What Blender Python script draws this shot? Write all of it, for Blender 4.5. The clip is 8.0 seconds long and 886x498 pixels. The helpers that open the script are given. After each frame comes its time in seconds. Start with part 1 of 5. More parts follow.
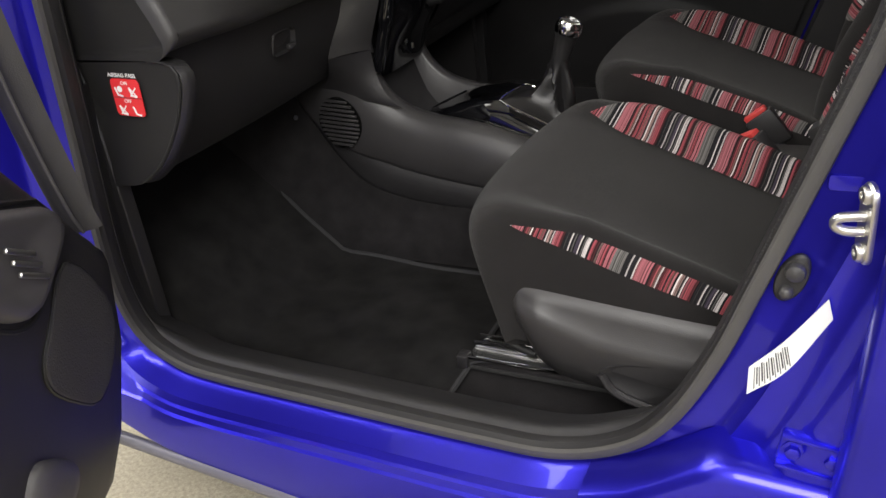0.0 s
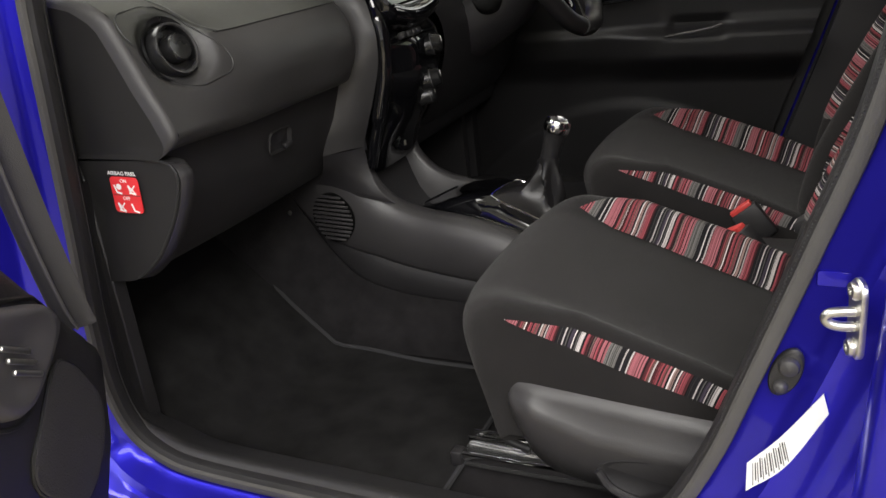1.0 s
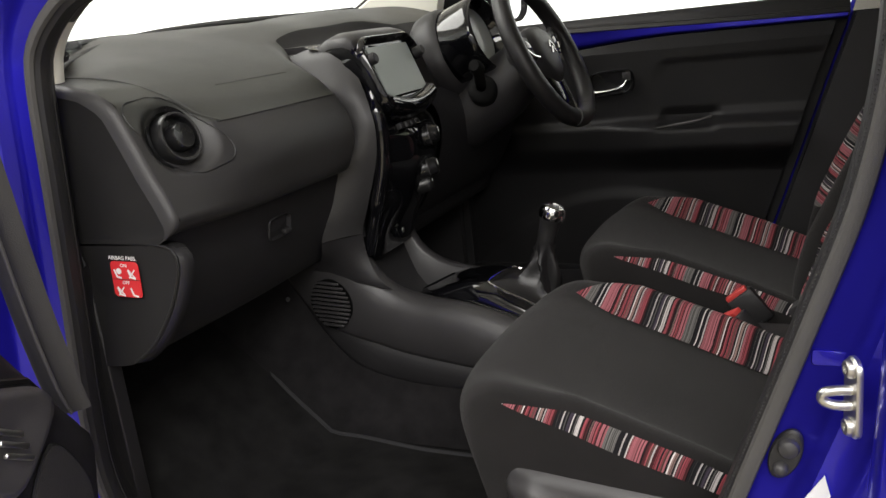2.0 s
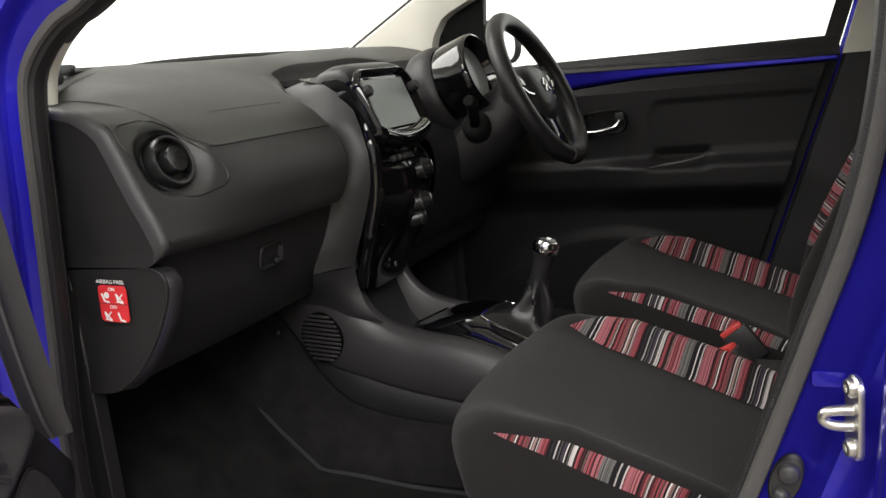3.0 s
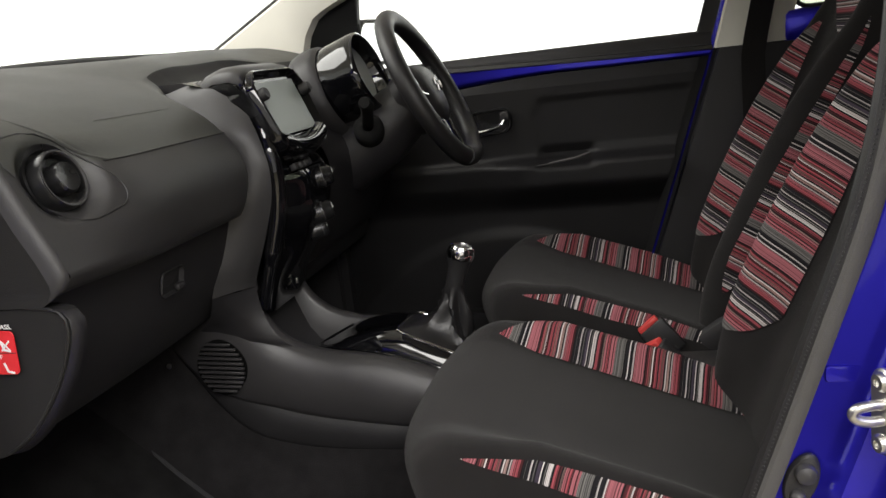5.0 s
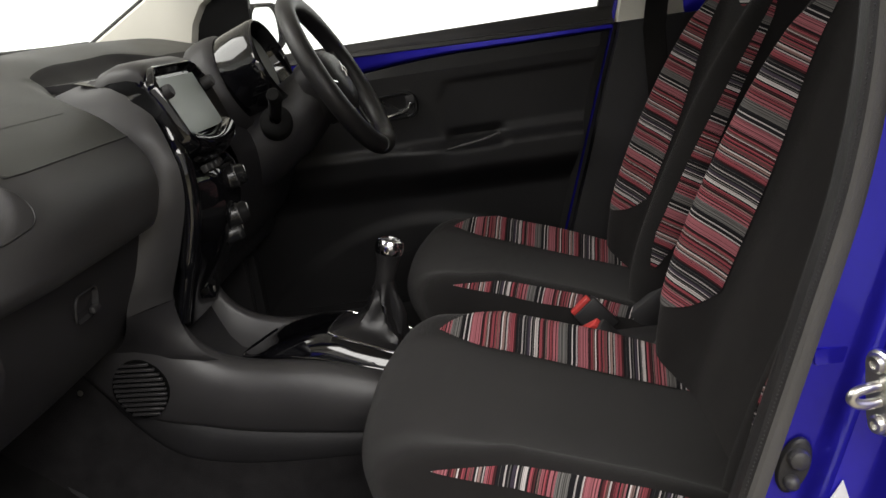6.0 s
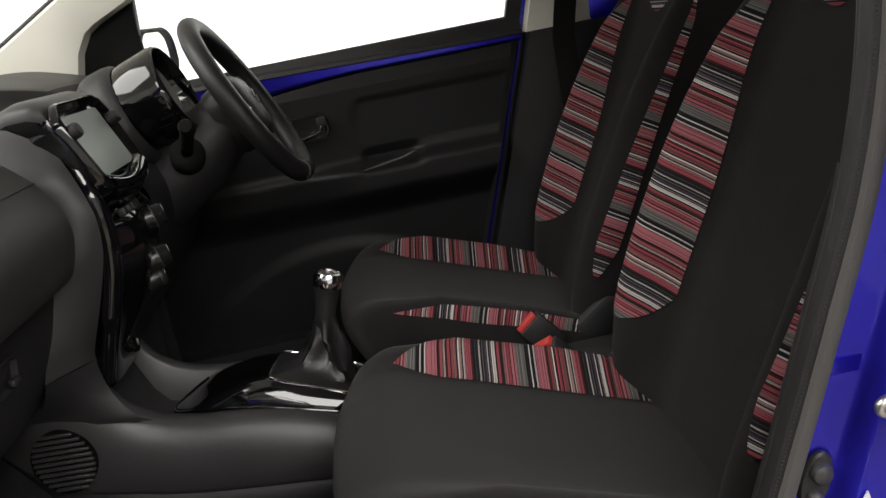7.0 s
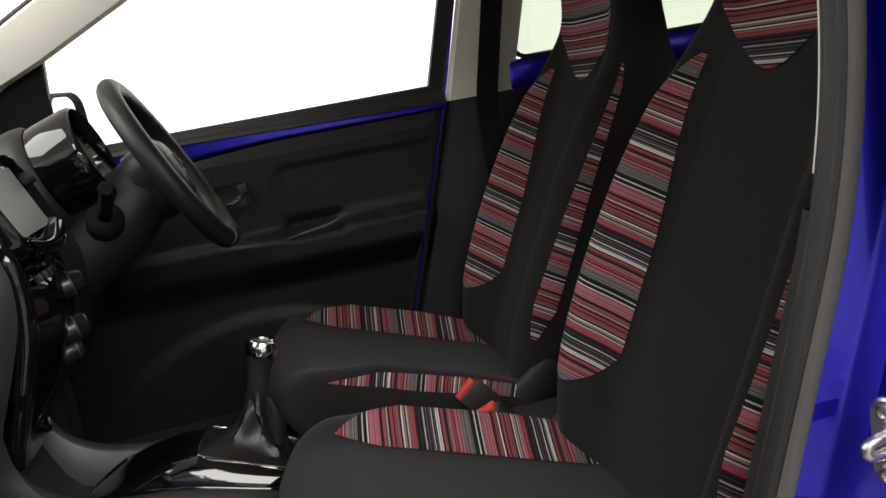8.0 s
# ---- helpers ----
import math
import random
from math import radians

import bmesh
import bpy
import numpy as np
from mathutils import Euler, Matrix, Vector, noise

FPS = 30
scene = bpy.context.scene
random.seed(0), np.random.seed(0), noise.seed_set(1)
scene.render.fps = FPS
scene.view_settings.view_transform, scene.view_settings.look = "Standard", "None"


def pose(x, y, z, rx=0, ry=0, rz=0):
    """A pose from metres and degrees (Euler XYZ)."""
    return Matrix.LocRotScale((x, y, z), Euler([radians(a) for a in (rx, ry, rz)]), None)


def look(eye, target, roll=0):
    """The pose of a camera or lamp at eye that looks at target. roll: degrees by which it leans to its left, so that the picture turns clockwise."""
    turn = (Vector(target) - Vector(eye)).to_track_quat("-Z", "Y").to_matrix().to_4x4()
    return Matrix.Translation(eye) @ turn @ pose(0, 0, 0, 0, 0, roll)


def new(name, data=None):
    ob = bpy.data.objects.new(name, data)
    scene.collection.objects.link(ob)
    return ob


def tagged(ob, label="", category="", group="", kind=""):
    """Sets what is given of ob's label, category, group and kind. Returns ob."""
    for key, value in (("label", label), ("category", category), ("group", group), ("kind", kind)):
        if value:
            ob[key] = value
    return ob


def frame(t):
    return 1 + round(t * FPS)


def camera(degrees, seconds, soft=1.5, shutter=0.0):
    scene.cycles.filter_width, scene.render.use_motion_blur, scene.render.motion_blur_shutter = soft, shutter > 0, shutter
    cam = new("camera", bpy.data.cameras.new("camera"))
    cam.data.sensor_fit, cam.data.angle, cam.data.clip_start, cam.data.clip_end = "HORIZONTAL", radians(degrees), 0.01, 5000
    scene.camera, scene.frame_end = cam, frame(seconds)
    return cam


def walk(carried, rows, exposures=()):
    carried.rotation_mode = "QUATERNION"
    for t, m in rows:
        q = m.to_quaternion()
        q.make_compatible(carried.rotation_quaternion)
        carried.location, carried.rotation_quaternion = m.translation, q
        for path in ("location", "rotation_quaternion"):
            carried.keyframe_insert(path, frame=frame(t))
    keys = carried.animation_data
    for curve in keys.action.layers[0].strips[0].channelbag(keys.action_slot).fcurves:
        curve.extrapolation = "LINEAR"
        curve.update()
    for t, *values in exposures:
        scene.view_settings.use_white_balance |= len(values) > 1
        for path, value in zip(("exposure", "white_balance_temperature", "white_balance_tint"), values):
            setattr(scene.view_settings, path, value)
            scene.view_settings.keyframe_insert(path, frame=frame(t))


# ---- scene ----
cam = camera(55.9, 8.0)
PATH = [
    (0, (0.926, -1.418, 1.062), (0.087, 0.144, 0.136), -7.3),
    (0.5, (0.924, -1.42, 1.066), (0.09, 0.192, 0.228), -6.9),
    (1, (0.923, -1.426, 1.071), (0.091, 0.239, 0.338), -6.8),
    (1.5, (0.924, -1.431, 1.07), (0.093, 0.279, 0.451), -6.8),
    (2, (0.929, -1.436, 1.064), (0.093, 0.303, 0.537), -6.6),
    (3.5, (0.91, -1.432, 1.025), (0.131, 0.368, 0.636), -5.7),
    (4, (0.873, -1.422, 1.026), (0.192, 0.417, 0.635), -5.8),
    (4.5, (0.818, -1.411, 1.03), (0.245, 0.461, 0.621), -6.2),
    (6, (0.686, -1.346, 1.059), (0.51, 0.573, 0.525), -8.9),
    (6.5, (0.642, -1.319, 1.073), (0.591, 0.603, 0.522), -10.3),
    (7, (0.6, -1.28, 1.077), (0.697, 0.64, 0.526), -11.3),
    (7.5, (0.565, -1.254, 1.073), (0.823, 0.659, 0.552), -11.2),
    (8, (0.541, -1.246, 1.06), (0.908, 0.675, 0.642), -10.2),
]
walk(cam, [(t, look(e, g, r)) for t, e, g, r in PATH], [(0.0, 0.36), (1.0, 0.40), (1.5, 0.22), (2.0, 0.12), (3.5, 0.18), (4.5, 0.20), (6.0, -0.04), (7.0, -0.12), (8.0, 0.0)])

# ---- light ----
world = bpy.data.worlds.new("studio_world")
world.use_nodes = True
scene.world = world
world.node_tree.nodes["Background"].inputs[0].default_value = (1.0, 0.98, 0.95, 1)
world.node_tree.nodes["Background"].inputs[1].default_value = 0.25


def softbox(name, eye, target, sx, sy, watts, colour=(1, 0.972, 0.940)):
    lamp = bpy.data.lights.new(name, "AREA")
    lamp.shape, lamp.size, lamp.size_y, lamp.energy, lamp.color = "RECTANGLE", sx, sy, watts, colour
    ob = new(name, lamp)
    ob.matrix_world = look(eye, target)
    return ob


softbox("ceiling_softbox", (1.5, -2.85, 2.65), (0.7, -0.6, 0.6), 2.4, 1.5, 110)
softbox("ceiling_softbox", (-1.8, -0.6, 3.3), (-0.6, 0.0, 0.9), 2.6, 1.8, 100)


# ---- materials ----
def material(name, colour, rough=0.5, metal=0.0, grain=0.0, grain_size=900.0, mottle=0.15, coat=0.0, mottle_size=9.0, rough_var=0.08, sheen=0.0, spec=0.5):
    """A surface with colour variation at two scales, uneven gloss and a fine relief."""
    mat = bpy.data.materials.new(name)
    mat.use_nodes = True
    nodes, links = mat.node_tree.nodes, mat.node_tree.links
    bsdf = nodes["Principled BSDF"]
    where = nodes.new("ShaderNodeTexCoord").outputs["Object"]
    big = nodes.new("ShaderNodeTexNoise")
    big.inputs["Scale"].default_value, big.inputs["Detail"].default_value = mottle_size, 5
    fine = nodes.new("ShaderNodeTexNoise")
    fine.inputs["Scale"].default_value, fine.inputs["Detail"].default_value = grain_size, 2
    links.new(where, big.inputs["Vector"])
    links.new(where, fine.inputs["Vector"])
    add = nodes.new("ShaderNodeMath")
    add.operation = "MULTIPLY_ADD"
    add.inputs[1].default_value, add.inputs[2].default_value = 0.35, 0.0
    links.new(fine.outputs["Fac"], add.inputs[0])
    both = nodes.new("ShaderNodeMath")
    links.new(big.outputs["Fac"], both.inputs[0])
    links.new(add.outputs[0], both.inputs[1])
    ramp = nodes.new("ShaderNodeMapRange")
    ramp.inputs["From Min"].default_value, ramp.inputs["From Max"].default_value = 0.35, 1.0
    ramp.inputs["To Min"].default_value, ramp.inputs["To Max"].default_value = 1 - mottle, 1 + mottle
    links.new(both.outputs[0], ramp.inputs["Value"])
    mul = nodes.new("ShaderNodeVectorMath")
    mul.operation = "SCALE"
    mul.inputs[0].default_value = colour
    links.new(ramp.outputs[0], mul.inputs["Scale"])
    links.new(mul.outputs[0], bsdf.inputs["Base Color"])
    gloss = nodes.new("ShaderNodeMapRange")
    gloss.inputs["To Min"].default_value, gloss.inputs["To Max"].default_value = max(0.02, rough - rough_var), min(1, rough + rough_var)
    links.new(big.outputs["Fac"], gloss.inputs["Value"])
    links.new(gloss.outputs[0], bsdf.inputs["Roughness"])
    bsdf.inputs["Metallic"].default_value = metal
    bsdf.inputs["Coat Weight"].default_value = coat
    bsdf.inputs["Coat Roughness"].default_value = 0.04
    bsdf.inputs["Sheen Weight"].default_value = sheen
    bsdf.inputs["Specular IOR Level"].default_value = spec
    if grain:
        bump = nodes.new("ShaderNodeBump")
        bump.inputs["Strength"].default_value, bump.inputs["Distance"].default_value = grain, 0.001
        links.new(fine.outputs["Fac"], bump.inputs["Height"])
        links.new(bump.outputs[0], bsdf.inputs["Normal"])
    return mat


def striped_fabric():
    """Woven stripes of uneven width that run across the panel; UV x is the way along it in metres."""
    mat = material("striped_fabric", (0.3, 0.3, 0.3), 0.9, grain=0.5, grain_size=1400, spec=0.2)
    nodes, links = mat.node_tree.nodes, mat.node_tree.links
    uv = nodes.new("ShaderNodeUVMap")
    uv.uv_map = "UVMap"
    split = nodes.new("ShaderNodeSeparateXYZ")
    links.new(uv.outputs[0], split.inputs[0])
    turn = nodes.new("ShaderNodeMath")
    turn.operation = "MULTIPLY"
    turn.inputs[1].default_value = 1 / 0.156
    links.new(split.outputs["X"], turn.inputs[0])
    part_of = nodes.new("ShaderNodeMath")
    part_of.operation = "FRACT"
    links.new(turn.outputs[0], part_of.inputs[0])
    yarn = {"K": (0.011, 0.010, 0.012), "N": (0.30, 0.100, 0.116), "R": (0.265, 0.057, 0.070), "D": (0.052, 0.014, 0.016), "G": (0.125, 0.120, 0.115),
            "W": (0.50, 0.46, 0.45), "B": (0.25, 0.165, 0.150), "P": (0.050, 0.040, 0.058), "O": (0.13, 0.062, 0.056)}
    weave = ("K5 G1 K6 W2 K5 G1 K3 P6 W2 K3 G2 K2 W7 K3 R5 K1 D4 K2 B3 K1 N4 D2 R4 K2 N5 D2 N3 K1 "
             "G18 K9 W3 K7 W2 K1 N22 K2 D4 R3 O5 W2 D5 R6 K2 R4 O3 N3 K3 W3 B5 K3 W2 K1 N4 K1 R7 D5").split()
    total = sum(int(w[1:]) for w in weave)

    def palette(bands, start):
        ramp = nodes.new("ShaderNodeValToRGB")
        ramp.color_ramp.interpolation = "CONSTANT"
        while len(ramp.color_ramp.elements) < len(bands):
            ramp.color_ramp.elements.new(1.0)
        for element, band in zip(ramp.color_ramp.elements, bands):
            element.position, element.color = start / total, (*yarn[band[0]], 1)
            start += int(band[1:])
        links.new(part_of.outputs[0], ramp.inputs[0])
        return ramp

    head = sum(int(w[1:]) for w in weave[:28])
    choose = nodes.new("ShaderNodeMath")
    choose.operation = "GREATER_THAN"
    choose.inputs[1].default_value = head / total
    links.new(part_of.outputs[0], choose.inputs[0])
    mix = nodes.new("ShaderNodeMix")
    mix.data_type = "RGBA"
    links.new(choose.outputs[0], mix.inputs["Factor"])
    links.new(palette(weave[:28], 0).outputs[0], mix.inputs[6])
    links.new(palette(weave[28:], head).outputs[0], mix.inputs[7])
    thread = nodes.new("ShaderNodeTexNoise")
    thread.noise_dimensions = "1D"
    thread.inputs["Scale"].default_value, thread.inputs["Detail"].default_value = 620.0, 1.0
    links.new(split.outputs["X"], thread.inputs["W"])
    level = nodes.new("ShaderNodeMapRange")
    level.inputs["From Min"].default_value, level.inputs["From Max"].default_value = 0.36, 0.62
    level.inputs["To Min"].default_value, level.inputs["To Max"].default_value = 0.34, 1.3
    links.new(thread.outputs["Fac"], level.inputs["Value"])
    shade = nodes.new("ShaderNodeVectorMath")
    shade.operation = "SCALE"
    links.new(mix.outputs[2], shade.inputs[0])
    links.new(level.outputs[0], shade.inputs["Scale"])
    links.new(shade.outputs[0], nodes["Principled BSDF"].inputs["Base Color"])
    return mat


def pane(name, tint, gloss=0.06):
    mat = bpy.data.materials.new(name)
    mat.use_nodes = True
    nodes, links = mat.node_tree.nodes, mat.node_tree.links
    nodes.remove(nodes["Principled BSDF"])
    clear = nodes.new("ShaderNodeBsdfTransparent")
    clear.inputs[0].default_value = (*tint, 1)
    shine = nodes.new("ShaderNodeBsdfGlossy")
    shine.inputs["Roughness"].default_value = 0.02
    mix = nodes.new("ShaderNodeMixShader")
    mix.inputs[0].default_value = gloss
    links.new(clear.outputs[0], mix.inputs[1])
    links.new(shine.outputs[0], mix.inputs[2])
    links.new(mix.outputs[0], nodes["Material Output"].inputs[0])
    return mat


# white that emits by itself, for walls meant to look lit
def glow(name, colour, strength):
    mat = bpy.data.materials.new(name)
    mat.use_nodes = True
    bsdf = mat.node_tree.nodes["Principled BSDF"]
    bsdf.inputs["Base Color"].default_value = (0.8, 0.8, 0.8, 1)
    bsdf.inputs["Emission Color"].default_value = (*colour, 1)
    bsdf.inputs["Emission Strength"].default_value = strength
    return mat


BLUE = material("blue_metallic_paint", (0.030, 0.023, 0.58), 0.30, metal=0.75, grain=0.0, grain_size=1600, mottle=0.10, coat=0.5, rough_var=0.04)
FABRIC = material("black_knit_fabric", (0.0150, 0.0137, 0.0136), 0.95, grain=0.7, grain_size=1500, mottle=0.25, mottle_size=14, sheen=0.08, spec=0.15)
STRIPES = striped_fabric()
PIPING = material("black_seam_thread", (0.030, 0.030, 0.032), 0.9, grain=0.3)
SOFT = material("soft_grained_dash", (0.037, 0.038, 0.034), 0.50, grain=0.35, grain_size=1100, mottle=0.12)
PADFRONT = material("grained_dash_front", (0.0315, 0.0303, 0.0305), 0.46, grain=0.4, grain_size=1000, mottle=0.15)
PLASTIC = material("dark_grained_plastic", (0.0228, 0.0217, 0.0232), 0.44, grain=0.4, grain_size=1000, mottle=0.15)
DARK = material("black_plastic", (0.0175, 0.0167, 0.0178), 0.55, grain=0.3, grain_size=1000, mottle=0.2)
SATIN = material("satin_grey_plastic", (0.040, 0.0387, 0.0393), 0.42, grain=0.2, grain_size=1000, mottle=0.1)
GLOSS = material("piano_black", (0.004, 0.004, 0.005), 0.05, coat=0.6, mottle=0.1, rough_var=0.02)
CHROME = material("bright_chrome", (0.85, 0.85, 0.86), 0.10, metal=1.0, mottle=0.04, rough_var=0.04)
STEEL = material("zinc_steel", (0.66, 0.65, 0.62), 0.32, metal=1.0, grain=0.1, grain_size=300, mottle=0.12)
RAILSTEEL = material("dark_rail_steel", (0.34, 0.34, 0.34), 0.25, metal=0.9, mottle=0.3)
RUBBER = material("black_rubber", (0.0190, 0.0182, 0.0186), 0.50, grain=0.3, grain_size=700, mottle=0.2)
SEALTRIM = material("grey_seal_cover", (0.070, 0.067, 0.063), 0.7, grain=0.5, grain_size=900, mottle=0.15)
CARPET = material("black_carpet", (0.0165, 0.0155, 0.0162), 1.0, grain=1.0, grain_size=700, mottle=0.4, mottle_size=30, spec=0.1)
MAT = material("black_mat_pile", (0.0180, 0.0174, 0.0176), 1.0, grain=1.0, grain_size=800, mottle=0.5, mottle_size=18, spec=0.08)
BEIGE = material("beige_pillar_trim", (0.80, 0.78, 0.69), 0.7, grain=0.3, grain_size=900, mottle=0.05)
LEATHER = material("black_leather", (0.0172,0.0165,0.0170), 0.42, grain=0.5, grain_size=500, mottle=0.2)
BOOTHIDE = material("soft_boot_leather", (0.0115, 0.0110, 0.0115), 0.36, grain=0.5, grain_size=500, mottle=0.2)
# dark glass painted grey-green for the brightness it mirrors
SCREEN = material("screen_glass_reflection", (0.33, 0.37, 0.345), 0.38, mottle=0.06, coat=0.1, rough_var=0.03)
RED = material("red_label", (0.72, 0.022, 0.03), 0.4, mottle=0.06)
REDPL = material("red_plastic", (0.55, 0.055, 0.05), 0.4, mottle=0.08)
WHITE = material("white_label", (0.86, 0.86, 0.84), 0.5, mottle=0.03)
INK = material("black_ink", (0.012, 0.012, 0.012), 0.5, mottle=0.1)
MIRROR = material("mirror_glass", (0.92, 0.93, 0.93), 0.03, metal=1.0, mottle=0.01, rough_var=0.01)
LIGHTTRIM = material("light_grey_plastic", (0.085, 0.081, 0.081), 0.5, grain=0.3, grain_size=900, mottle=0.1)
MATTE = material("matte_black_lining", (0.011, 0.011, 0.011), 0.9, grain=0.4, grain_size=900, mottle=0.2, spec=0.12)
CONSOLE = material("grey_console_plastic", (0.034, 0.0325, 0.0335), 0.36, grain=0.3, grain_size=1000, mottle=0.12)
VENTBLACK = material("satin_black_vent", (0.010, 0.010, 0.0105), 0.28, grain=0.1, mottle=0.1)
VOIDBLACK = material("black_grille_backing", (0.004, 0.004, 0.004), 0.95, mottle=0.1, spec=0.05)
# pale base colour stands in for the window mirrored in the lens
DIALLENS = material("dial_lens_reflection", (0.40, 0.42, 0.40), 0.20, mottle=0.05, coat=0.3)
SEALGREY = material("grey_weatherstrip", (0.040, 0.038, 0.038), 0.6, grain=0.4, grain_size=700, mottle=0.15)
CAPBLACK = material("black_end_cap", (0.0135, 0.0130, 0.0132), 0.75, grain=0.4, grain_size=900, mottle=0.2, spec=0.3)
DOORTRIM = material("black_door_trim", (0.0115, 0.0110, 0.0115), 0.48, grain=0.4, grain_size=1000, mottle=0.2, spec=0.3)
# pale lavender painted for the floor's reflection along the blue sill
SILLEDGE = material("sill_edge_reflection", (0.17, 0.165, 0.20), 0.4, mottle=0.2)
CONCRETE = material("sealed_concrete", (0.36, 0.32, 0.235), 0.6, grain=0.4, grain_size=260, mottle=0.34, mottle_size=130)
GRILLECLOTH = material("grey_speaker_cover", (0.040, 0.038, 0.038), 0.8, grain=0.9, grain_size=420, mottle=0.2)
WALLWHITE = material("white_wall_paint", (0.8, 0.79, 0.76), 0.8, grain=0.2, grain_size=200, mottle=0.03, mottle_size=1.5)
BACKGLOW = glow("glowing_white_cyclorama", (1.0, 1.0, 0.985), 1.15)
# added fill: glow for the unseen walls on the camera's side
FILLGLOW = glow("fill_glow_wall", (1.0, 0.985, 0.96), 0.27)
DIMGLOW = glow("dim_glow_wall", (1.0, 0.985, 0.97), 0.13)
CLEAR = pane("clear_glass", (0.97, 0.98, 0.97), 0.03)
TINT = pane("tinted_glass", (0.72, 0.76, 0.68), 0.04)


# ---- shapes ----
def curve(points, n, closed=False):
    """n points of a smooth curve through the given ones, evenly spaced along it."""
    p = np.array(points, float)
    k = len(p)
    q = np.vstack([p[-1], p, p[0], p[1]]) if closed else np.vstack([2 * p[0] - p[1], p, 2 * p[-1] - p[-2]])
    out = []
    for i in range(k if closed else k - 1):
        a, b, c, d = q[i:i + 4]
        for t in np.linspace(0, 1, 24, endpoint=False):
            out.append(0.5 * (2 * b + (c - a) * t + (2 * a - 5 * b + 4 * c - d) * t * t + (3 * b - a - 3 * c + d) * t ** 3))
    out.append(p[0] if closed else p[-1])
    out = np.array(out)
    run = np.concatenate([[0], np.cumsum(np.linalg.norm(np.diff(out, axis=0), axis=1))])
    at = np.linspace(0, run[-1], n, endpoint=not closed)
    return np.stack([np.interp(at, run, out[:, j]) for j in range(p.shape[1])], axis=1)


def skin(sections, closed=False, ring=False, caps=False, flip=False, uv=None):
    """Faces between successive rows of points. closed: rows are loops; ring: the last row meets the first."""
    rows, n = len(sections), len(sections[0])
    verts = [tuple(float(c) for c in p) for row in sections for p in row]
    faces, uvs = [], []
    for i in range(rows if ring else rows - 1):
        for j in range(n if closed else n - 1):
            ids = [(i, j), (i, (j + 1) % n), ((i + 1) % rows, (j + 1) % n), ((i + 1) % rows, j)]
            if flip:
                ids = ids[::-1]
            faces.append([a * n + b for a, b in ids])
            if uv is not None:
                uvs.append([uv[a][b] for a, b in ids])
    if caps and closed:
        faces.append(list(range(n))[::-1])
        faces.append([(rows - 1) * n + j for j in range(n)])
    return (verts, faces, uvs) if uv is not None else (verts, faces)


def join(*geos):
    verts, faces = [], []
    for g in geos:
        k = len(verts)
        verts += list(g[0])
        faces += [[i + k for i in f] for f in g[1]]
    return verts, faces


def moved(geo, m):
    return [tuple(m @ Vector(v)) for v in geo[0]], geo[1]


def from_bm(bm):
    bm.verts.index_update()
    out = [tuple(v.co) for v in bm.verts], [[v.index for v in f.verts] for f in bm.faces]
    bm.free()
    return out


def rbox(sx, sy, sz, r=0.004, seg=2):
    bm = bmesh.new()
    bmesh.ops.create_cube(bm, size=1)
    bmesh.ops.scale(bm, vec=(sx, sy, sz), verts=bm.verts)
    bmesh.ops.bevel(bm, geom=bm.edges[:], offset=min(r, 0.48 * min(sx, sy, sz)), segments=seg, profile=0.5, affect="EDGES")
    return from_bm(bm)


def box_at(x, y, z, sx, sy, sz, r=0.004, rx=0, ry=0, rz=0, seg=2):
    return moved(rbox(sx, sy, sz, r, seg), pose(x, y, z, rx, ry, rz))


def tube(points, r, n=10, closed=False, squash=1.0):
    """A bar swept along points; r may be a list."""
    p = np.array(points, float)
    k = len(p)
    rows, up = [], None
    for i in range(k):
        a = p[(i - 1) % k] if closed or i else p[i]
        b = p[(i + 1) % k] if closed or i < k - 1 else p[i]
        d = Vector(b - a).normalized()
        if up is None:
            up = Vector((0, 0, 1)) if abs(d.z) < 0.9 else Vector((1, 0, 0))
        side = d.cross(up).normalized()
        up = side.cross(d).normalized()
        rr = r[i] if isinstance(r, (list, tuple, np.ndarray)) else r
        rows.append([Vector(p[i]) + side * (rr * math.cos(a2)) + up * (rr * squash * math.sin(a2)) for a2 in np.linspace(0, 2 * math.pi, n, endpoint=False)])
    return skin(rows, closed=True, ring=closed, caps=not closed)


def lathe(profile, n=32):
    """Turned about z; profile of (radius, height)."""
    rows = [[(max(r, 1e-5) * math.cos(a), max(r, 1e-5) * math.sin(a), h) for a in np.linspace(0, 2 * math.pi, n, endpoint=False)] for r, h in profile]
    return skin(rows, closed=True)


def plate(outline, depth, bevel=0.0015):
    """A flat outline in x, y with thickness up to z = depth and a softened upper edge."""
    o = np.array(outline, float)
    c = o.mean(axis=0)
    size = np.linalg.norm(o - c, axis=1).mean()
    s = 1 - bevel / size
    rows = [[(x, y, 0) for x, y in o], [(x, y, depth - bevel) for x, y in o], [(*(c + (np.array((x, y)) - c) * s), depth) for x, y in o]]
    return skin(rows, closed=True, caps=True)


def rounded(w, h, r, n=6):
    """The outline of a rectangle with round corners."""
    out = []
    for cx, cy, a0 in ((w / 2 - r, h / 2 - r, 0), (-w / 2 + r, h / 2 - r, 90), (-w / 2 + r, -h / 2 + r, 180), (w / 2 - r, -h / 2 + r, 270)):
        for a in np.linspace(radians(a0), radians(a0 + 90), n):
            out.append((cx + r * math.cos(a), cy + r * math.sin(a)))
    return out


def basis(origin, xaxis, zaxis):
    """A pose whose z is zaxis and whose x is as near xaxis as can be."""
    z = Vector(zaxis).normalized()
    y = z.cross(Vector(xaxis)).normalized()
    x = y.cross(z)
    m = Matrix((x, y, z)).transposed().to_4x4()
    m.translation = origin
    return m


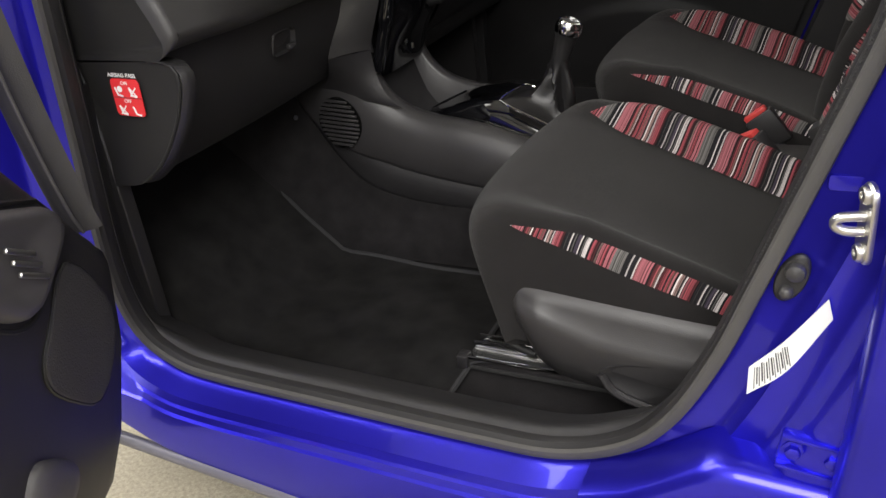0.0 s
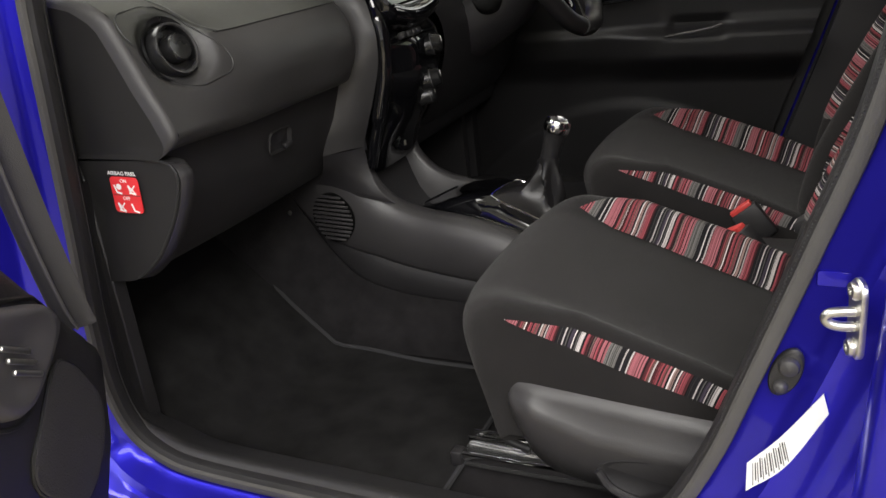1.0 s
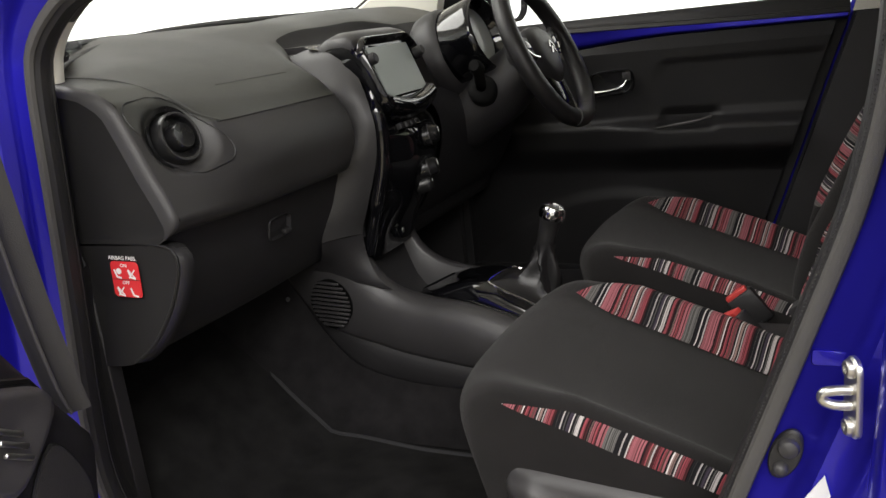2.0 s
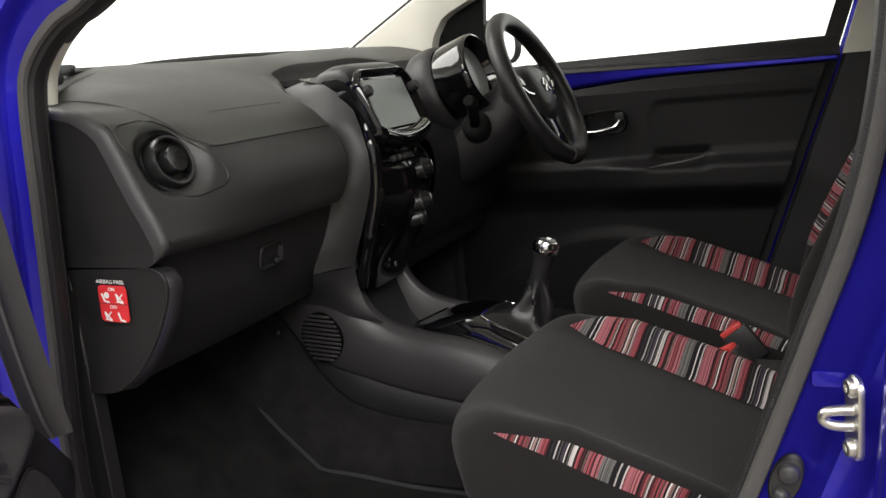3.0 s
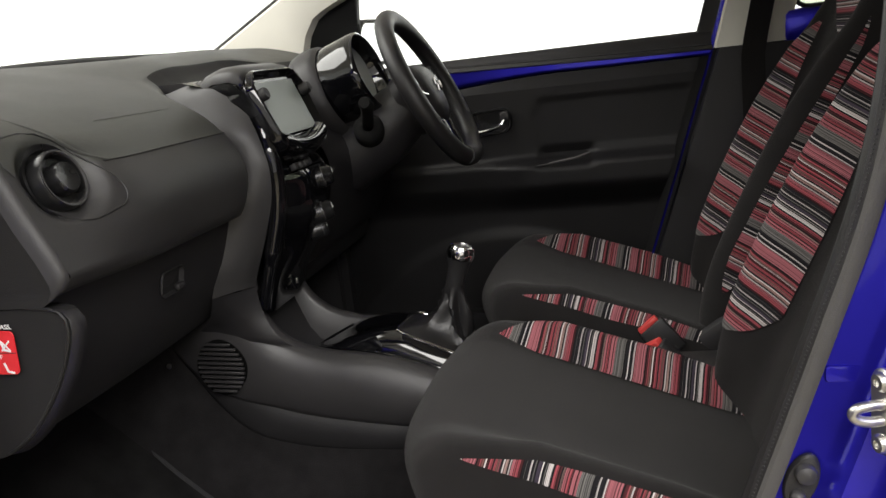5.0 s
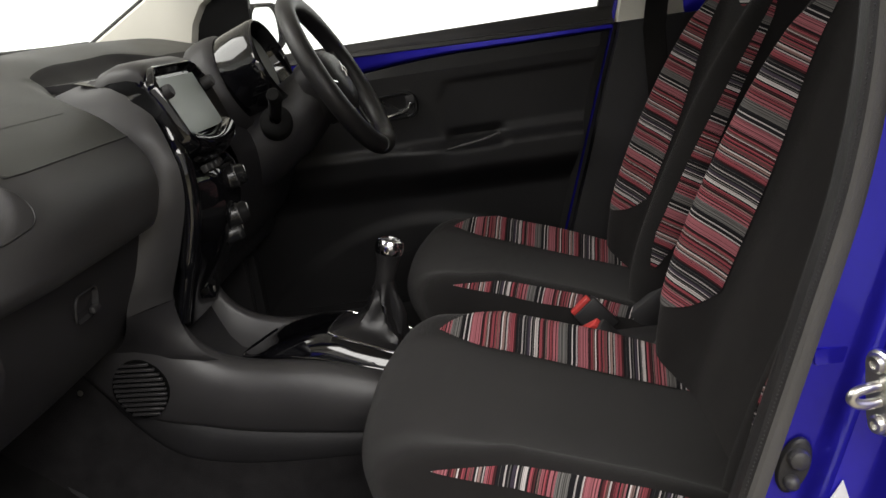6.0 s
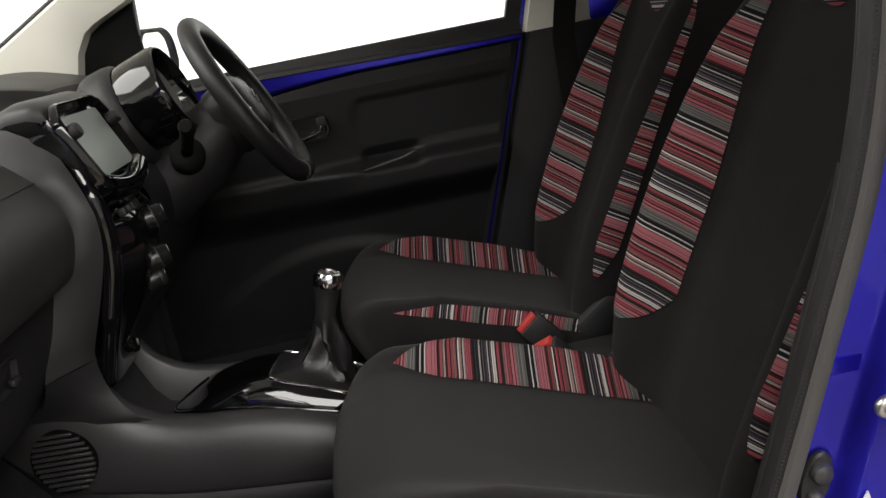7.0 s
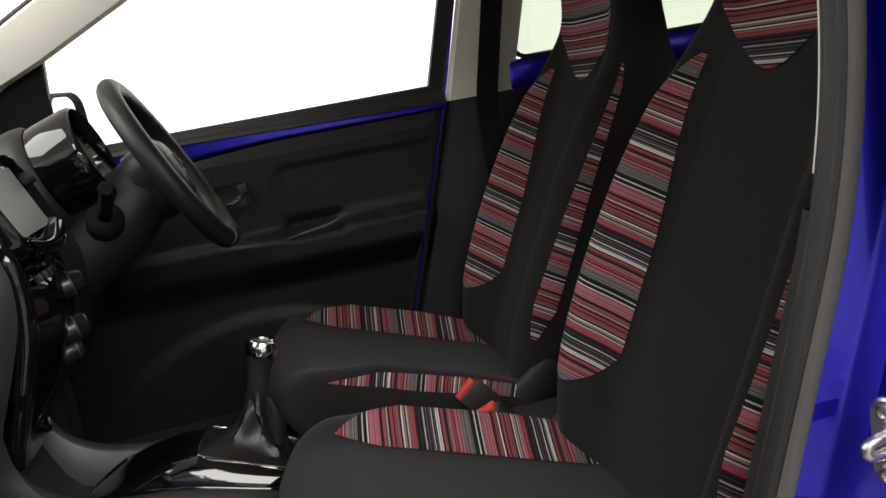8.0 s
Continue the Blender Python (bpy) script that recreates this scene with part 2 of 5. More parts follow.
def thing(name, at, label, category, group="", kind=""):
    ob = new(name)
    ob.empty_display_size = 0.05
    ob.location = at
    return tagged(ob, label, category, group, kind)


def origin_of(ob):
    return ob.location if ob.parent is None else origin_of(ob.parent)


def part(name, geo, mat, parent=None, label="", smooth=40, kind=""):
    """ONE mesh object under a thing or a part, given in world places."""
    mesh = bpy.data.meshes.new(name)
    mesh.from_pydata([tuple(v) for v in geo[0]], [], geo[1])
    if len(geo) > 2:
        layer = mesh.uv_layers.new(name="UVMap")
        for f, uvs in zip(mesh.polygons, geo[2]):
            for li, c in zip(f.loop_indices, uvs):
                layer.data[li].uv = c
    bm = bmesh.new()
    bm.from_mesh(mesh)
    bmesh.ops.recalc_face_normals(bm, faces=bm.faces)
    limit = radians(smooth)
    for f in bm.faces:
        f.smooth = True
    for e in bm.edges:
        e.smooth = len(e.link_faces) == 2 and e.calc_face_angle(0) < limit
    bm.to_mesh(mesh)
    bm.free()
    mesh.materials.append(mat)
    ob = new(name, mesh)
    if parent is not None:
        ob.parent = parent
        base = origin_of(parent)
        ob.matrix_parent_inverse = Matrix.Translation(-Vector(base)) if parent.parent is None else Matrix()
    if label or kind:
        tagged(ob, label, kind=kind)
    return ob


def solid(name, geo, mat, label, category, kind="", group="", smooth=40):
    """A thing that is one mesh."""
    return tagged(part(name, geo, mat, None, smooth=smooth), label, category, group, kind)


def thick(grid, by):
    """A sheet of points with a back, offset by a vector or by rows of points."""
    g = np.array(grid, float)
    back = g + np.array(by, float)
    rows, n = g.shape[:2]
    loop = [np.concatenate([g[i], back[i][::-1]]) for i in range(rows)]
    return skin(loop, closed=True, caps=True)

# ---- the studio ----
def flat(x0, x1, y0, y1, z0, z1):
    return box_at((x0 + x1) / 2, (y0 + y1) / 2, (z0 + z1) / 2, abs(x1 - x0), abs(y1 - y0), abs(z1 - z0), 0.002, seg=1)


solid("floor", flat(-7, 7, -7, 7, -0.1, 0), CONCRETE, "speckled beige sealed concrete showroom floor", "floor", "structure")
# these two walls glow by themselves and blow out white behind the windows
solid("wall_north", flat(-7, 7, 6.8, 7, 0.004, 4.2), BACKGLOW, "plain white studio wall that glows in place of bright light", "wall", "structure")
solid("wall_west", flat(-7, -6.8, -6.8, 6.8, 0.004, 4.2), BACKGLOW, "plain white studio wall that glows in place of bright light", "wall", "structure")
# out of view; both emit only to fill the cabin with soft light
solid("wall_east", flat(6.8, 7, -6.8, 6.8, 0.004, 4.2), DIMGLOW, "unseen white studio wall with a dim added glow", "wall", "structure")
solid("wall_south", flat(-6.8, 6.8, -7, -6.8, 0.004, 4.2), FILLGLOW, "unseen white studio wall with an added fill glow", "wall", "structure")
solid("ceiling", flat(-7, 7, -7, 7, 4.2, 4.3), WALLWHITE, "plain white studio ceiling", "ceiling", "structure")

# ---- car body ----
CX = -0.025   # the car's middle
CLEARANCE = (0.5, CX, 0.0)
# the edge of the front door's opening, seen from the side
OPENING = curve([(0.195, 1.162), (0.125, 1.132), (0.074, 1.094), (0.052, 1.048), (0.036, 0.91), (0.018, 0.745), (0.002, 0.61), (-0.002, 0.50), (0.020, 0.430),
                 (0.07, 0.394), (0.14, 0.381), (0.35, 0.376), (0.55, 0.372), (0.655, 0.376), (0.735, 0.407), (0.785, 0.457), (0.828, 0.54), (0.861, 0.63),
                 (0.912, 0.775), (0.950, 0.89), (0.971, 1.0), (0.976, 1.12), (0.966, 1.30), (0.91, 1.37), (0.70, 1.385), (0.50, 1.335)], 220, closed=True)


def outward(c):
    d = np.roll(c, -1, axis=0) - np.roll(c, 1, axis=0)
    n = np.stack([-d[:, 1], d[:, 0]], axis=1)
    n /= np.linalg.norm(n, axis=1)[:, None]
    if ((c - c.mean(axis=0)) * n).sum() < 0:
        n = -n
    return n


NORMAL = outward(OPENING)


def around(profile, other=None, keep=None, sag=0):
    """The profile of (distance outward, y) carried round the opening; other: the profile on the pillars."""
    rows = []
    for c, n in zip(OPENING, NORMAL):
        w = min(1, max(0, (-n[1] - 0.55) / 0.35)) if other else 1
        mix = [(w * a[0] + (1 - w) * b[0], w * a[1] + (1 - w) * b[1]) for a, b in zip(profile, other or profile)]
        drop = 0.042 * w * min(1.0, max(0.0, (c[0] + 0.05) / 0.45)) if sag else 0.0
        rows.append([(c[0] + n[0] * d, y, c[1] + n[1] * d - (drop if i >= sag else 0.0)) for i, (d, y) in enumerate(mix)])
    if keep is None:
        return skin(rows, ring=True)
    ids = [i for i in range(len(rows)) if keep(*OPENING[i])]
    cut = next((k for k in range(1, len(ids)) if ids[k] != ids[k - 1] + 1), None)
    if cut:
        ids = ids[cut:] + ids[:cut]
    return skin([rows[i] for i in ids])


car = thing("car_body", CLEARANCE, "metallic blue hatchback body with its front door opening uncovered", "car body")
SILL = [(0.003, -0.683), (0.006, -0.688), (0.013, -0.697), (0.018, -0.714), (0.023, -0.738), (0.034, -0.742), (0.0355, -0.7475), (0.045, -0.750), (0.0465, -0.7555), (0.088, -0.766), (0.094, -0.764), (0.108, -0.60)]
POST = [(0.003, -0.683), (0.010, -0.688), (0.040, -0.691), (0.049, -0.699), (0.056, -0.712), (0.078, -0.715), (0.088, -0.724), (0.098, -0.742), (0.108, -0.750), (0.125, -0.752), (0.145, -0.752), (0.15, -0.66)]
body = part("side_panel", around(SILL, POST, sag=9), BLUE, car, "glossy metallic blue sill and door pillars", smooth=40)
part("sill_edge", tube([(x, -0.762, 0.279 - 0.042 * min(1.0, max(0.0, (x + 0.05) / 0.45))) for x in np.linspace(-0.35, 0.90, 30)], 0.010, 10), SILLEDGE, car, "lower lip of the sill with a pale reflection painted on")
part("rear_sill", thick([[(x, y, z) for y, z in ((-0.735, z1 + 0.004), (-0.752, z1 + 0.002), (-0.762, z1 - 0.004), (-0.766, z1 - 0.014), (-0.770, z1 - 0.08), (-0.768, 0.235))] for x, z1 in ((0.70, 0.372), (0.75, 0.392), (0.79, 0.420), (0.825, 0.446), (0.845, 0.457), (0.87, 0.457), (0.95, 0.452), (1.2, 0.446), (1.6, 0.440))], (0, 0.04, 0)), BLUE, car, "blue sill below the rear door")
part("door_seal", around([(-0.002, -0.668), (-0.007, -0.673), (-0.010, -0.683), (-0.008, -0.693), (0.000, -0.699), (0.010, -0.697), (0.0125, -0.690), (0.010, -0.682)]), RUBBER, car, "black rubber door seal")
part("seal_bulb", around([(0.002, -0.686), (-0.007, -0.686), (-0.0135, -0.680), (-0.016, -0.671), (-0.0135, -0.662), (-0.006, -0.657), (0.004, -0.655)], [(0.002, -0.686), (-0.004, -0.686), (-0.007, -0.682), (-0.009, -0.677), (-0.007, -0.672), (-0.003, -0.669), (0.004, -0.668)]), RUBBER, car, "inner rubber bulb of the door seal")
part("seal_lip", around([(-0.0035, -0.6985), (-0.001, -0.7028), (0.005, -0.7038), (0.0105, -0.7010), (0.0128, -0.692)]), SEALTRIM, car, "grey cloth-covered outer lip of the door seal")
beads = []
for i in range(0, 220):
    c, n = OPENING[i], NORMAL[i]
    if c[0] > 0.80 and 0.5 < c[1] < 1.25:
        nxt = OPENING[(i + 1) % 220]
        for f in (0, 0.25, 0.5, 0.75):
            q = c * (1 - f) + nxt * f
            beads.append(box_at(q[0] - n[0] * 0.0060, -0.6962, q[1] - n[1] * 0.0060, 0.0016, 0.0012, 0.0015, 0.0004, ry=-math.degrees(math.atan2(n[1], n[0])), seg=1))
part("seal_ribs", join(*beads), RUBBER, car, "fine ribs along the seal", kind="stuff")
INNER = [(-0.003, -0.673), (0.002, -0.660), (0.014, -0.635), (0.05, -0.610), (0.12, -0.60)]
UPPER_INNER = [(0.003, -0.668), (0.001, -0.659), (0.013, -0.645), (0.06, -0.612), (0.12, -0.60)]
part("sill_trim", around([(-0.006, -0.664), (-0.004, -0.645), (0.004, -0.622), (0.035, -0.615), (0.06, -0.61)], INNER, keep=lambda x, z: z < 0.90 and not (x < 0.5 and z > 0.8)), DARK, car, "black plastic inner sill and pillar trim")
part("pillar_trim", around(UPPER_INNER, keep=lambda x, z: x > 0.8 and z >= 0.92), BEIGE, car, "cream upper door pillar trim")
part("pillar_trim", around([(-0.006, -0.676), (-0.007, -0.664), (0.000, -0.650), (0.012, -0.640), (0.022, -0.636)], keep=lambda x, z: x < 0.6 and 1.035 <= z < 1.118), BEIGE, car, "cream windscreen pillar trim")
part("pillar_edge", around([(-0.006, -0.676), (-0.007, -0.664), (0.000, -0.650), (0.012, -0.640), (0.022, -0.636)], keep=lambda x, z: x < 0.6 and z >= 1.112), SEALTRIM, car, "grey inner edge of the windscreen pillar")


def on_body(x, y, z, out=(0, -1, 0), along=(1, 0, 0)):
    return basis((x, y, z), along, out)


# floor pan, firewall, roof and the far side of the shell
def sheet(xs, fn, ys):
    return [[fn(x, y) for y in ys] for x in xs]


def floor_z(x):
    return 0.318 if x > 0.07 else 0.318 + (0.07 - x) * 0.88


part("floor_carpet", thick(sheet(np.linspace(-0.36, 1.5, 40), lambda x, y: (x, y, floor_z(x)), np.linspace(-0.64, 0.60, 30)), (0, 0, -0.05)), CARPET, car, "black floor carpet rising to the bulkhead")
part("bulkhead", flat(-0.40, -0.36, -0.66, 0.62, 0.3, 1.05), DARK, car, "black bulkhead behind the dashboard")
part("roof", thick(sheet(np.linspace(0.42, 2.2, 16), lambda x, y: (x, y, 1.43 - 0.16 * (y - CX) ** 2 - 0.03 * (x - 1.2) ** 2), np.linspace(-0.66, 0.61, 14)), (0, 0, 0.03)), BEIGE, car, "light roof lining")
part("roof_skin", thick(sheet(np.linspace(0.42, 2.24, 16), lambda x, y: (x, y, 1.464 - 0.16 * (y - CX) ** 2 - 0.03 * (x - 1.2) ** 2), np.linspace(-0.70, 0.66, 14)), (0, 0, 0.006)), BLUE, car, "blue painted roof")
part("far_outer_skin", flat(-0.62, 2.24, 0.722, 0.732, 0.22, 1.0), BLUE, car, "blue painted far side")
part("tail_skin", flat(2.242, 2.252, -0.72, 0.73, 0.25, 1.40), BLUE, car, "blue painted tail")
part("rear_end", flat(2.2, 2.24, -0.70, 0.66, 0.3, 1.42), DARK, car, "dark rear end of the cabin")
part("near_rear_side", flat(1.16, 2.2, -0.66, -0.62, 0.3, 1.05), DARK, car, "dark inner side behind the front door")
part("rear_floor", flat(1.5, 2.2, -0.64, 0.60, 0.27, 0.32), CARPET, car, "black rear floor carpet")
# the cowl below the windscreen
part("cowl", thick(sheet(np.linspace(-0.62, -0.20, 8), lambda x, y: (x, y, 1.05 + 0.05 * (x + 0.2) - 0.02 * (y - CX) ** 2), np.linspace(-0.68, 0.64, 12)), (0, 0, -0.04)), DARK, car, "black cowl below the windscreen")
part("scuttle_rim", tube(curve([(0.020, -0.635, 1.046), (-0.10, -0.50, 1.066), (-0.20, -0.25, 1.094), (-0.24, 0.05, 1.108), (-0.245, 0.40, 1.112), (-0.235, 0.60, 1.116)], 40), 0.007), RUBBER, car, "black windscreen base seal")

# far windscreen pillar: windscreen edge above, side window below
def far_pillar():
    rows = []
    for s in np.linspace(0, 1, 40):
        x, z = -0.25 + 0.68 * s, 1.10 + 0.37 * s
        lx = np.interp(s, (0.0, 0.15, 0.28, 0.36, 0.42, 0.50, 0.70, 1.0), (-0.10, -0.03, 0.000, 0.015, 0.045, 0.145, 0.275, 0.465))
        lz = np.interp(s, (0.0, 0.15, 0.28, 0.36, 0.42, 0.50, 0.70, 1.0), (1.02, 1.03, 1.075, 1.125, 1.170, 1.213, 1.278, 1.372))
        wx, wz = lx - x, lz - z
        rows.append([(x, 0.60, z), (x + 0.01, 0.585, z - 0.004), (x + wx * 0.5, 0.592, z + wz * 0.5), (lx, 0.612, lz), (lx + 0.004, 0.645, lz - 0.002), (x + wx * 0.3, 0.66, z + wz * 0.2), (x - 0.005, 0.63, z + 0.004)])
    return skin(rows, closed=True, caps=True)


part("far_windscreen_pillar", far_pillar(), BEIGE, car, "cream windscreen pillar trim")
part("windscreen_edge", tube([(-0.245, 0.612, 1.108), (0.43, 0.612, 1.476)], 0.006), RUBBER, car, "black windscreen edge")
windscreen = part("windscreen", thick([[(0.03 - 0.27 * (1 - (2 * s - 1) ** 2) ** 0.5 * 0.85 - 0.27 * s + 0.02 * (1 - s) + u * 0.66, -0.635 + 1.24 * s, 1.072 + 0.040 * s + u * 0.36) for u in np.linspace(0, 1, 8)] for s in np.linspace(0, 1, 20)], (0, 0, 0.004)), CLEAR, car, "clear windscreen glass")
windscreen.visible_shadow = False
# far door pillar and belt
part("far_pillar_upper", thick([[(0.974 + 0.29 * (z - 0.98) + 0.15 * u, 0.615 + 0.02 * abs(u - 0.5), z) for u in np.linspace(0, 1, 6)] for z in np.linspace(0.985, 1.40, 6)], (0, 0.05, 0)), BEIGE, car, "cream upper pillar trim between the far doors")
part("far_pillar_lower", thick([[(0.982 - 0.335 * (0.98 - z) + (0.24 + 0.35 * (0.98 - z)) * u, 0.600 + 0.03 * abs(u - 0.5) + 0.02 * (0.98 - z), z) for u in np.linspace(0, 1, 6)] for z in np.linspace(0.32, 0.983, 12)], (0, 0.05, 0)), DARK, car, "black lower pillar trim between the far doors")
part("far_pillar_face", thick([[(x0 - 0.002 + 0.011 * u, 0.694 + 0.003 * math.cos(math.pi * u), z) for u in np.linspace(0, 1, 6)] for x0, z in curve([(1.085, 1.40), (1.022, 1.17), (0.974, 1.0), (0.927, 0.86), (0.860, 0.66), (0.799, 0.48), (0.762, 0.37)], 40)], (0, 0.03, 0)), BLUE, car, "blue painted pillar face behind the far door", smooth=60)
# added sheet: stops light coming through the far trim and keeps gaps dark
part("far_gap_backing", join(flat(-0.42, 2.24, 0.694, 0.72, 0.22, 0.985), flat(-0.42, 0.04, 0.61, 0.694, 0.25, 0.985)), DARK, car, "dark backing sheet added behind the far trim to close its gaps")
part("footwell_side", flat(-0.38, 0.02, 0.585, 0.608, 0.28, 1.06), CONSOLE, car, "black footwell side lining")
part("far_sill", flat(-0.1, 1.2, 0.585, 0.70, 0.30, 0.40), DARK, car, "black far sill trim")
# far rear door with its hinged window
part("far_rear_panel", join(flat(1.12, 2.2, 0.625, 0.665, 0.3, 0.98), flat(1.10, 1.148, 0.652, 0.69, 0.98, 1.40), flat(1.69, 2.2, 0.63, 0.67, 0.98, 1.40), flat(1.148, 1.69, 0.63, 0.67, 1.33, 1.40)), DARK, car, "black rear side lining")
part("far_rear_belt", box_at(1.66, 0.645, 1.015, 1.08, 0.05, 0.07, 0.012), BLUE, car, "dark blue painted belt below the rear window")
window = [(1.418 + x, 1.20 + z) for x, z in rounded(0.54, 0.285, 0.03)]
part("rear_window_rim", skin([[(1.418 + x, y, 1.20 + z) for x, z in rounded(0.54 + g, 0.285 + g, 0.03 + g / 2)] for g, y in ((0.0, 0.64), (0.004, 0.63), (0.016, 0.628), (0.022, 0.64))], closed=True), RUBBER, car, "black rubber rim of the rear side window")
rw = part("rear_window", thick([[(1.418 + x * k, 0.648, 1.20 + z * k) for k in (0.0, 0.5, 1.0)] for x, z in rounded(0.545, 0.29, 0.03) + [rounded(0.545, 0.29, 0.03)[0]]], (0, 0.004, 0)), TINT, car, "tinted rear side window glass")
rw.visible_shadow = False

# fittings on the near door pillar
bump = part("rubber_stop", join(moved(plate([(0.0135 * math.cos(a) * 1.0, 0.0265 * math.sin(a)) for a in np.linspace(0, 2 * math.pi, 28, endpoint=False)], 0.006, 0.002), on_body(0.896, -0.692, 0.646, along=(0.94, 0, -0.34)))), RUBBER, car, "black rubber door stop with two buttons")
for dx, dz, r in ((0.003, 0.009, 0.0095), (-0.004, -0.013, 0.0068)):
    part("button", moved(lathe([(r, 0.0), (r, 0.004), (r * 0.85, 0.0075), (r * 0.45, 0.0095), (0, 0.010)], 20), on_body(0.896 + dx, -0.6975, 0.646 + dz)), SATIN, bump)
STICKER_TOP = curve([(0.866, 0.553), (0.895, 0.588), (0.929, 0.640)], 16)
STICKER_LOW = curve([(0.8655, 0.521), (0.900, 0.556), (0.934, 0.620)], 16)
on_sticker = lambda s, u, y: tuple(Vector((np.interp(s, np.linspace(0, 1, 16), STICKER_TOP[:, 0]), y, np.interp(s, np.linspace(0, 1, 16), STICKER_TOP[:, 1]))) * (1 - u) + Vector((np.interp(s, np.linspace(0, 1, 16), STICKER_LOW[:, 0]), y, np.interp(s, np.linspace(0, 1, 16), STICKER_LOW[:, 1]))) * u)
label = part("white_sticker", thick([[on_sticker(s, u, -0.7165) for u in np.linspace(0, 1, 4)] for s in np.linspace(0, 1, 16)], (0, 0.002, 0)), WHITE, car, "white information sticker with a bar pattern")
for k in range(15):
    s = 0.07 + k * 0.027
    wide = (0.007, 0.012, 0.008, 0.014)[k % 4]
    part("printed_bar", thick([[on_sticker(a, u, -0.7172) for u in (0.12 + 0.05 * (k % 3), 0.5, 0.92 - 0.12 * (k % 2))] for a in (s, s + wide)], (0, 0.0006, 0)), INK, label)
part("embossed_patch", moved(plate(rounded(0.030, 0.015, 0.003), 0.002, 0.0012), on_body(0.932, -0.6890, 0.742)), BLUE, car)
STR = on_body(0.952, -0.738, 0.729, out=(-0.93, -0.36, 0), along=(-0.36, 0.93, 0))
striker = part("striker", moved(plate(rounded(0.026, 0.072, 0.012), 0.005, 0.0018), STR), STEEL, car, "bright zinc door striker with screws")
part("striker_loop", tube(curve([(0.953, -0.739, 0.736), (0.938, -0.742, 0.736), (0.929, -0.743, 0.734), (0.926, -0.743, 0.7295), (0.929, -0.743, 0.725), (0.938, -0.742, 0.7225), (0.953, -0.739, 0.7225)], 36), 0.0044, 10), STEEL, striker)
for dz in (0.026, -0.026):
    part("screw", moved(lathe([(0.0082, 0), (0.0082, 0.002), (0.0065, 0.0045), (0.0035, 0.005), (0.0035, 0.003), (0, 0.003)], 16), STR @ pose(0, dz, 0.005)), STEEL, striker)
HM = on_body(0.929, -0.7405, 0.4865, along=(0.99, 0, -0.12))
hinge = part("rear_door_hinge", moved(plate(rounded(0.058, 0.040, 0.005), 0.006, 0.002), HM), BLUE, car, "blue painted rear door hinge with bolts")
for dy in (0.018, -0.018):
    part("hinge_flange", moved(rbox(0.060, 0.0045, 0.012, 0.0018), HM @ pose(0.001, dy, 0.009)), BLUE, hinge)
for k in (-0.016, 0.019):
    part("bolt", moved(lathe([(0.0105, 0), (0.0105, 0.002), (0.0072, 0.003), (0.0072, 0.009), (0.0058, 0.010), (0, 0.010)], 6), HM @ pose(k, 0.001, 0.006)), BLUE, hinge)

rear = thing("rear_door", (1.3, -0.75, 0.25), "closed metallic blue rear door beside the pillar", "car door")
part("outer_skin", thick([[(0.935 + 0.05 * (z - 0.25) / 0.8 * 1.0 + 0.012 * (1 - abs(k)) * 0 + (0.0, 0.004, 0.012, 0.35, 1.0)[k], (-0.745, -0.765, -0.772, -0.785, -0.78)[k] - 0.03 * math.sin(math.pi * (z - 0.2) / 0.9), z) for k in range(5)] for z in np.linspace(0.27, 1.06, 20)], (0.002, 0.03, 0)), BLUE, rear, "blue outer panel")
part("frame", thick([[(0.985 + 0.02 * k, -0.748 + 0.02 * (z - 1.06), z) for k in range(4)] for z in np.linspace(1.06, 1.40, 8)], (0, 0.03, 0)), DARK, rear, "black window frame")

# ---- seats ----
def smooth01(t):
    t = min(1.0, max(0.0, t))
    return t * t * (3 - 2 * t)




_n = curve([(0.535, 0.425), (0.506, 0.458), (0.482, 0.500), (0.465, 0.537), (0.462, 0.568), (0.476, 0.591), (0.502, 0.602), (0.534, 0.6035), (0.560, 0.598)], 60)
NOSE = (np.linspace(0.40, 0.56, 60), _n[:, 0], _n[:, 1])


def cushion_at(u, p, yc):
    """A point of the seat cushion: u along it (the nose below 0.56), p from -1 (outer skirt) to 1 (inner skirt) across it."""
    k = min(1.0, max(0.0, (0.56 - u) / 0.16))
    x = np.interp(u, NOSE[0], NOSE[1]) if u < 0.56 else u
    top = np.interp(u, NOSE[0], NOSE[2]) if u < 0.56 else 0.598 - 0.355 * (u - 0.56)
    width = 0.243 - 0.030 * k ** 1.5
    height = 0.046 * min(1, max(0, (u - 0.45) / 0.20)) ** 1.4 * (1 - 0.35 * max(0, (u - 0.80) / 0.17))
    side = 1 if p > 0 else -1
    a = abs(p)
    v = np.interp(a, CROSS[:, 0], CROSS[:, 1]) * width
    h = np.interp(a, CROSS[:, 0], CROSS[:, 2]) * height
    low = np.interp(a, CROSS[:, 0], CROSS[:, 3])
    back = 0.060 * min(1, k * 2.2) * (v / 0.24) ** 3 + 0.05 * low * min(1, k * 2)
    return (x + back, yc + side * v, top + h - low * max(0.0, top - 0.435) - 0.020 * min(1, k * 2.5) * (v / 0.24) ** 4)


_c = curve([(0.0, 0.0, -0.08, 0.0), (0.30, 0.30, -0.06, 0.0), (0.50, 0.56, 0.06, 0.0), (0.58, 0.68, 0.40, 0.0), (0.66, 0.79, 0.80, 0.0), (0.71, 0.86, 0.89, 0.01), (0.76, 0.93, 0.74, 0.05), (0.83, 0.985, 0.2, 0.22), (0.92, 1.0, 0.0, 0.55), (1.0, 0.97, 0.0, 1.0)], 120)
CROSS = _c[np.argsort(_c[:, 0])]
REC = radians(30)


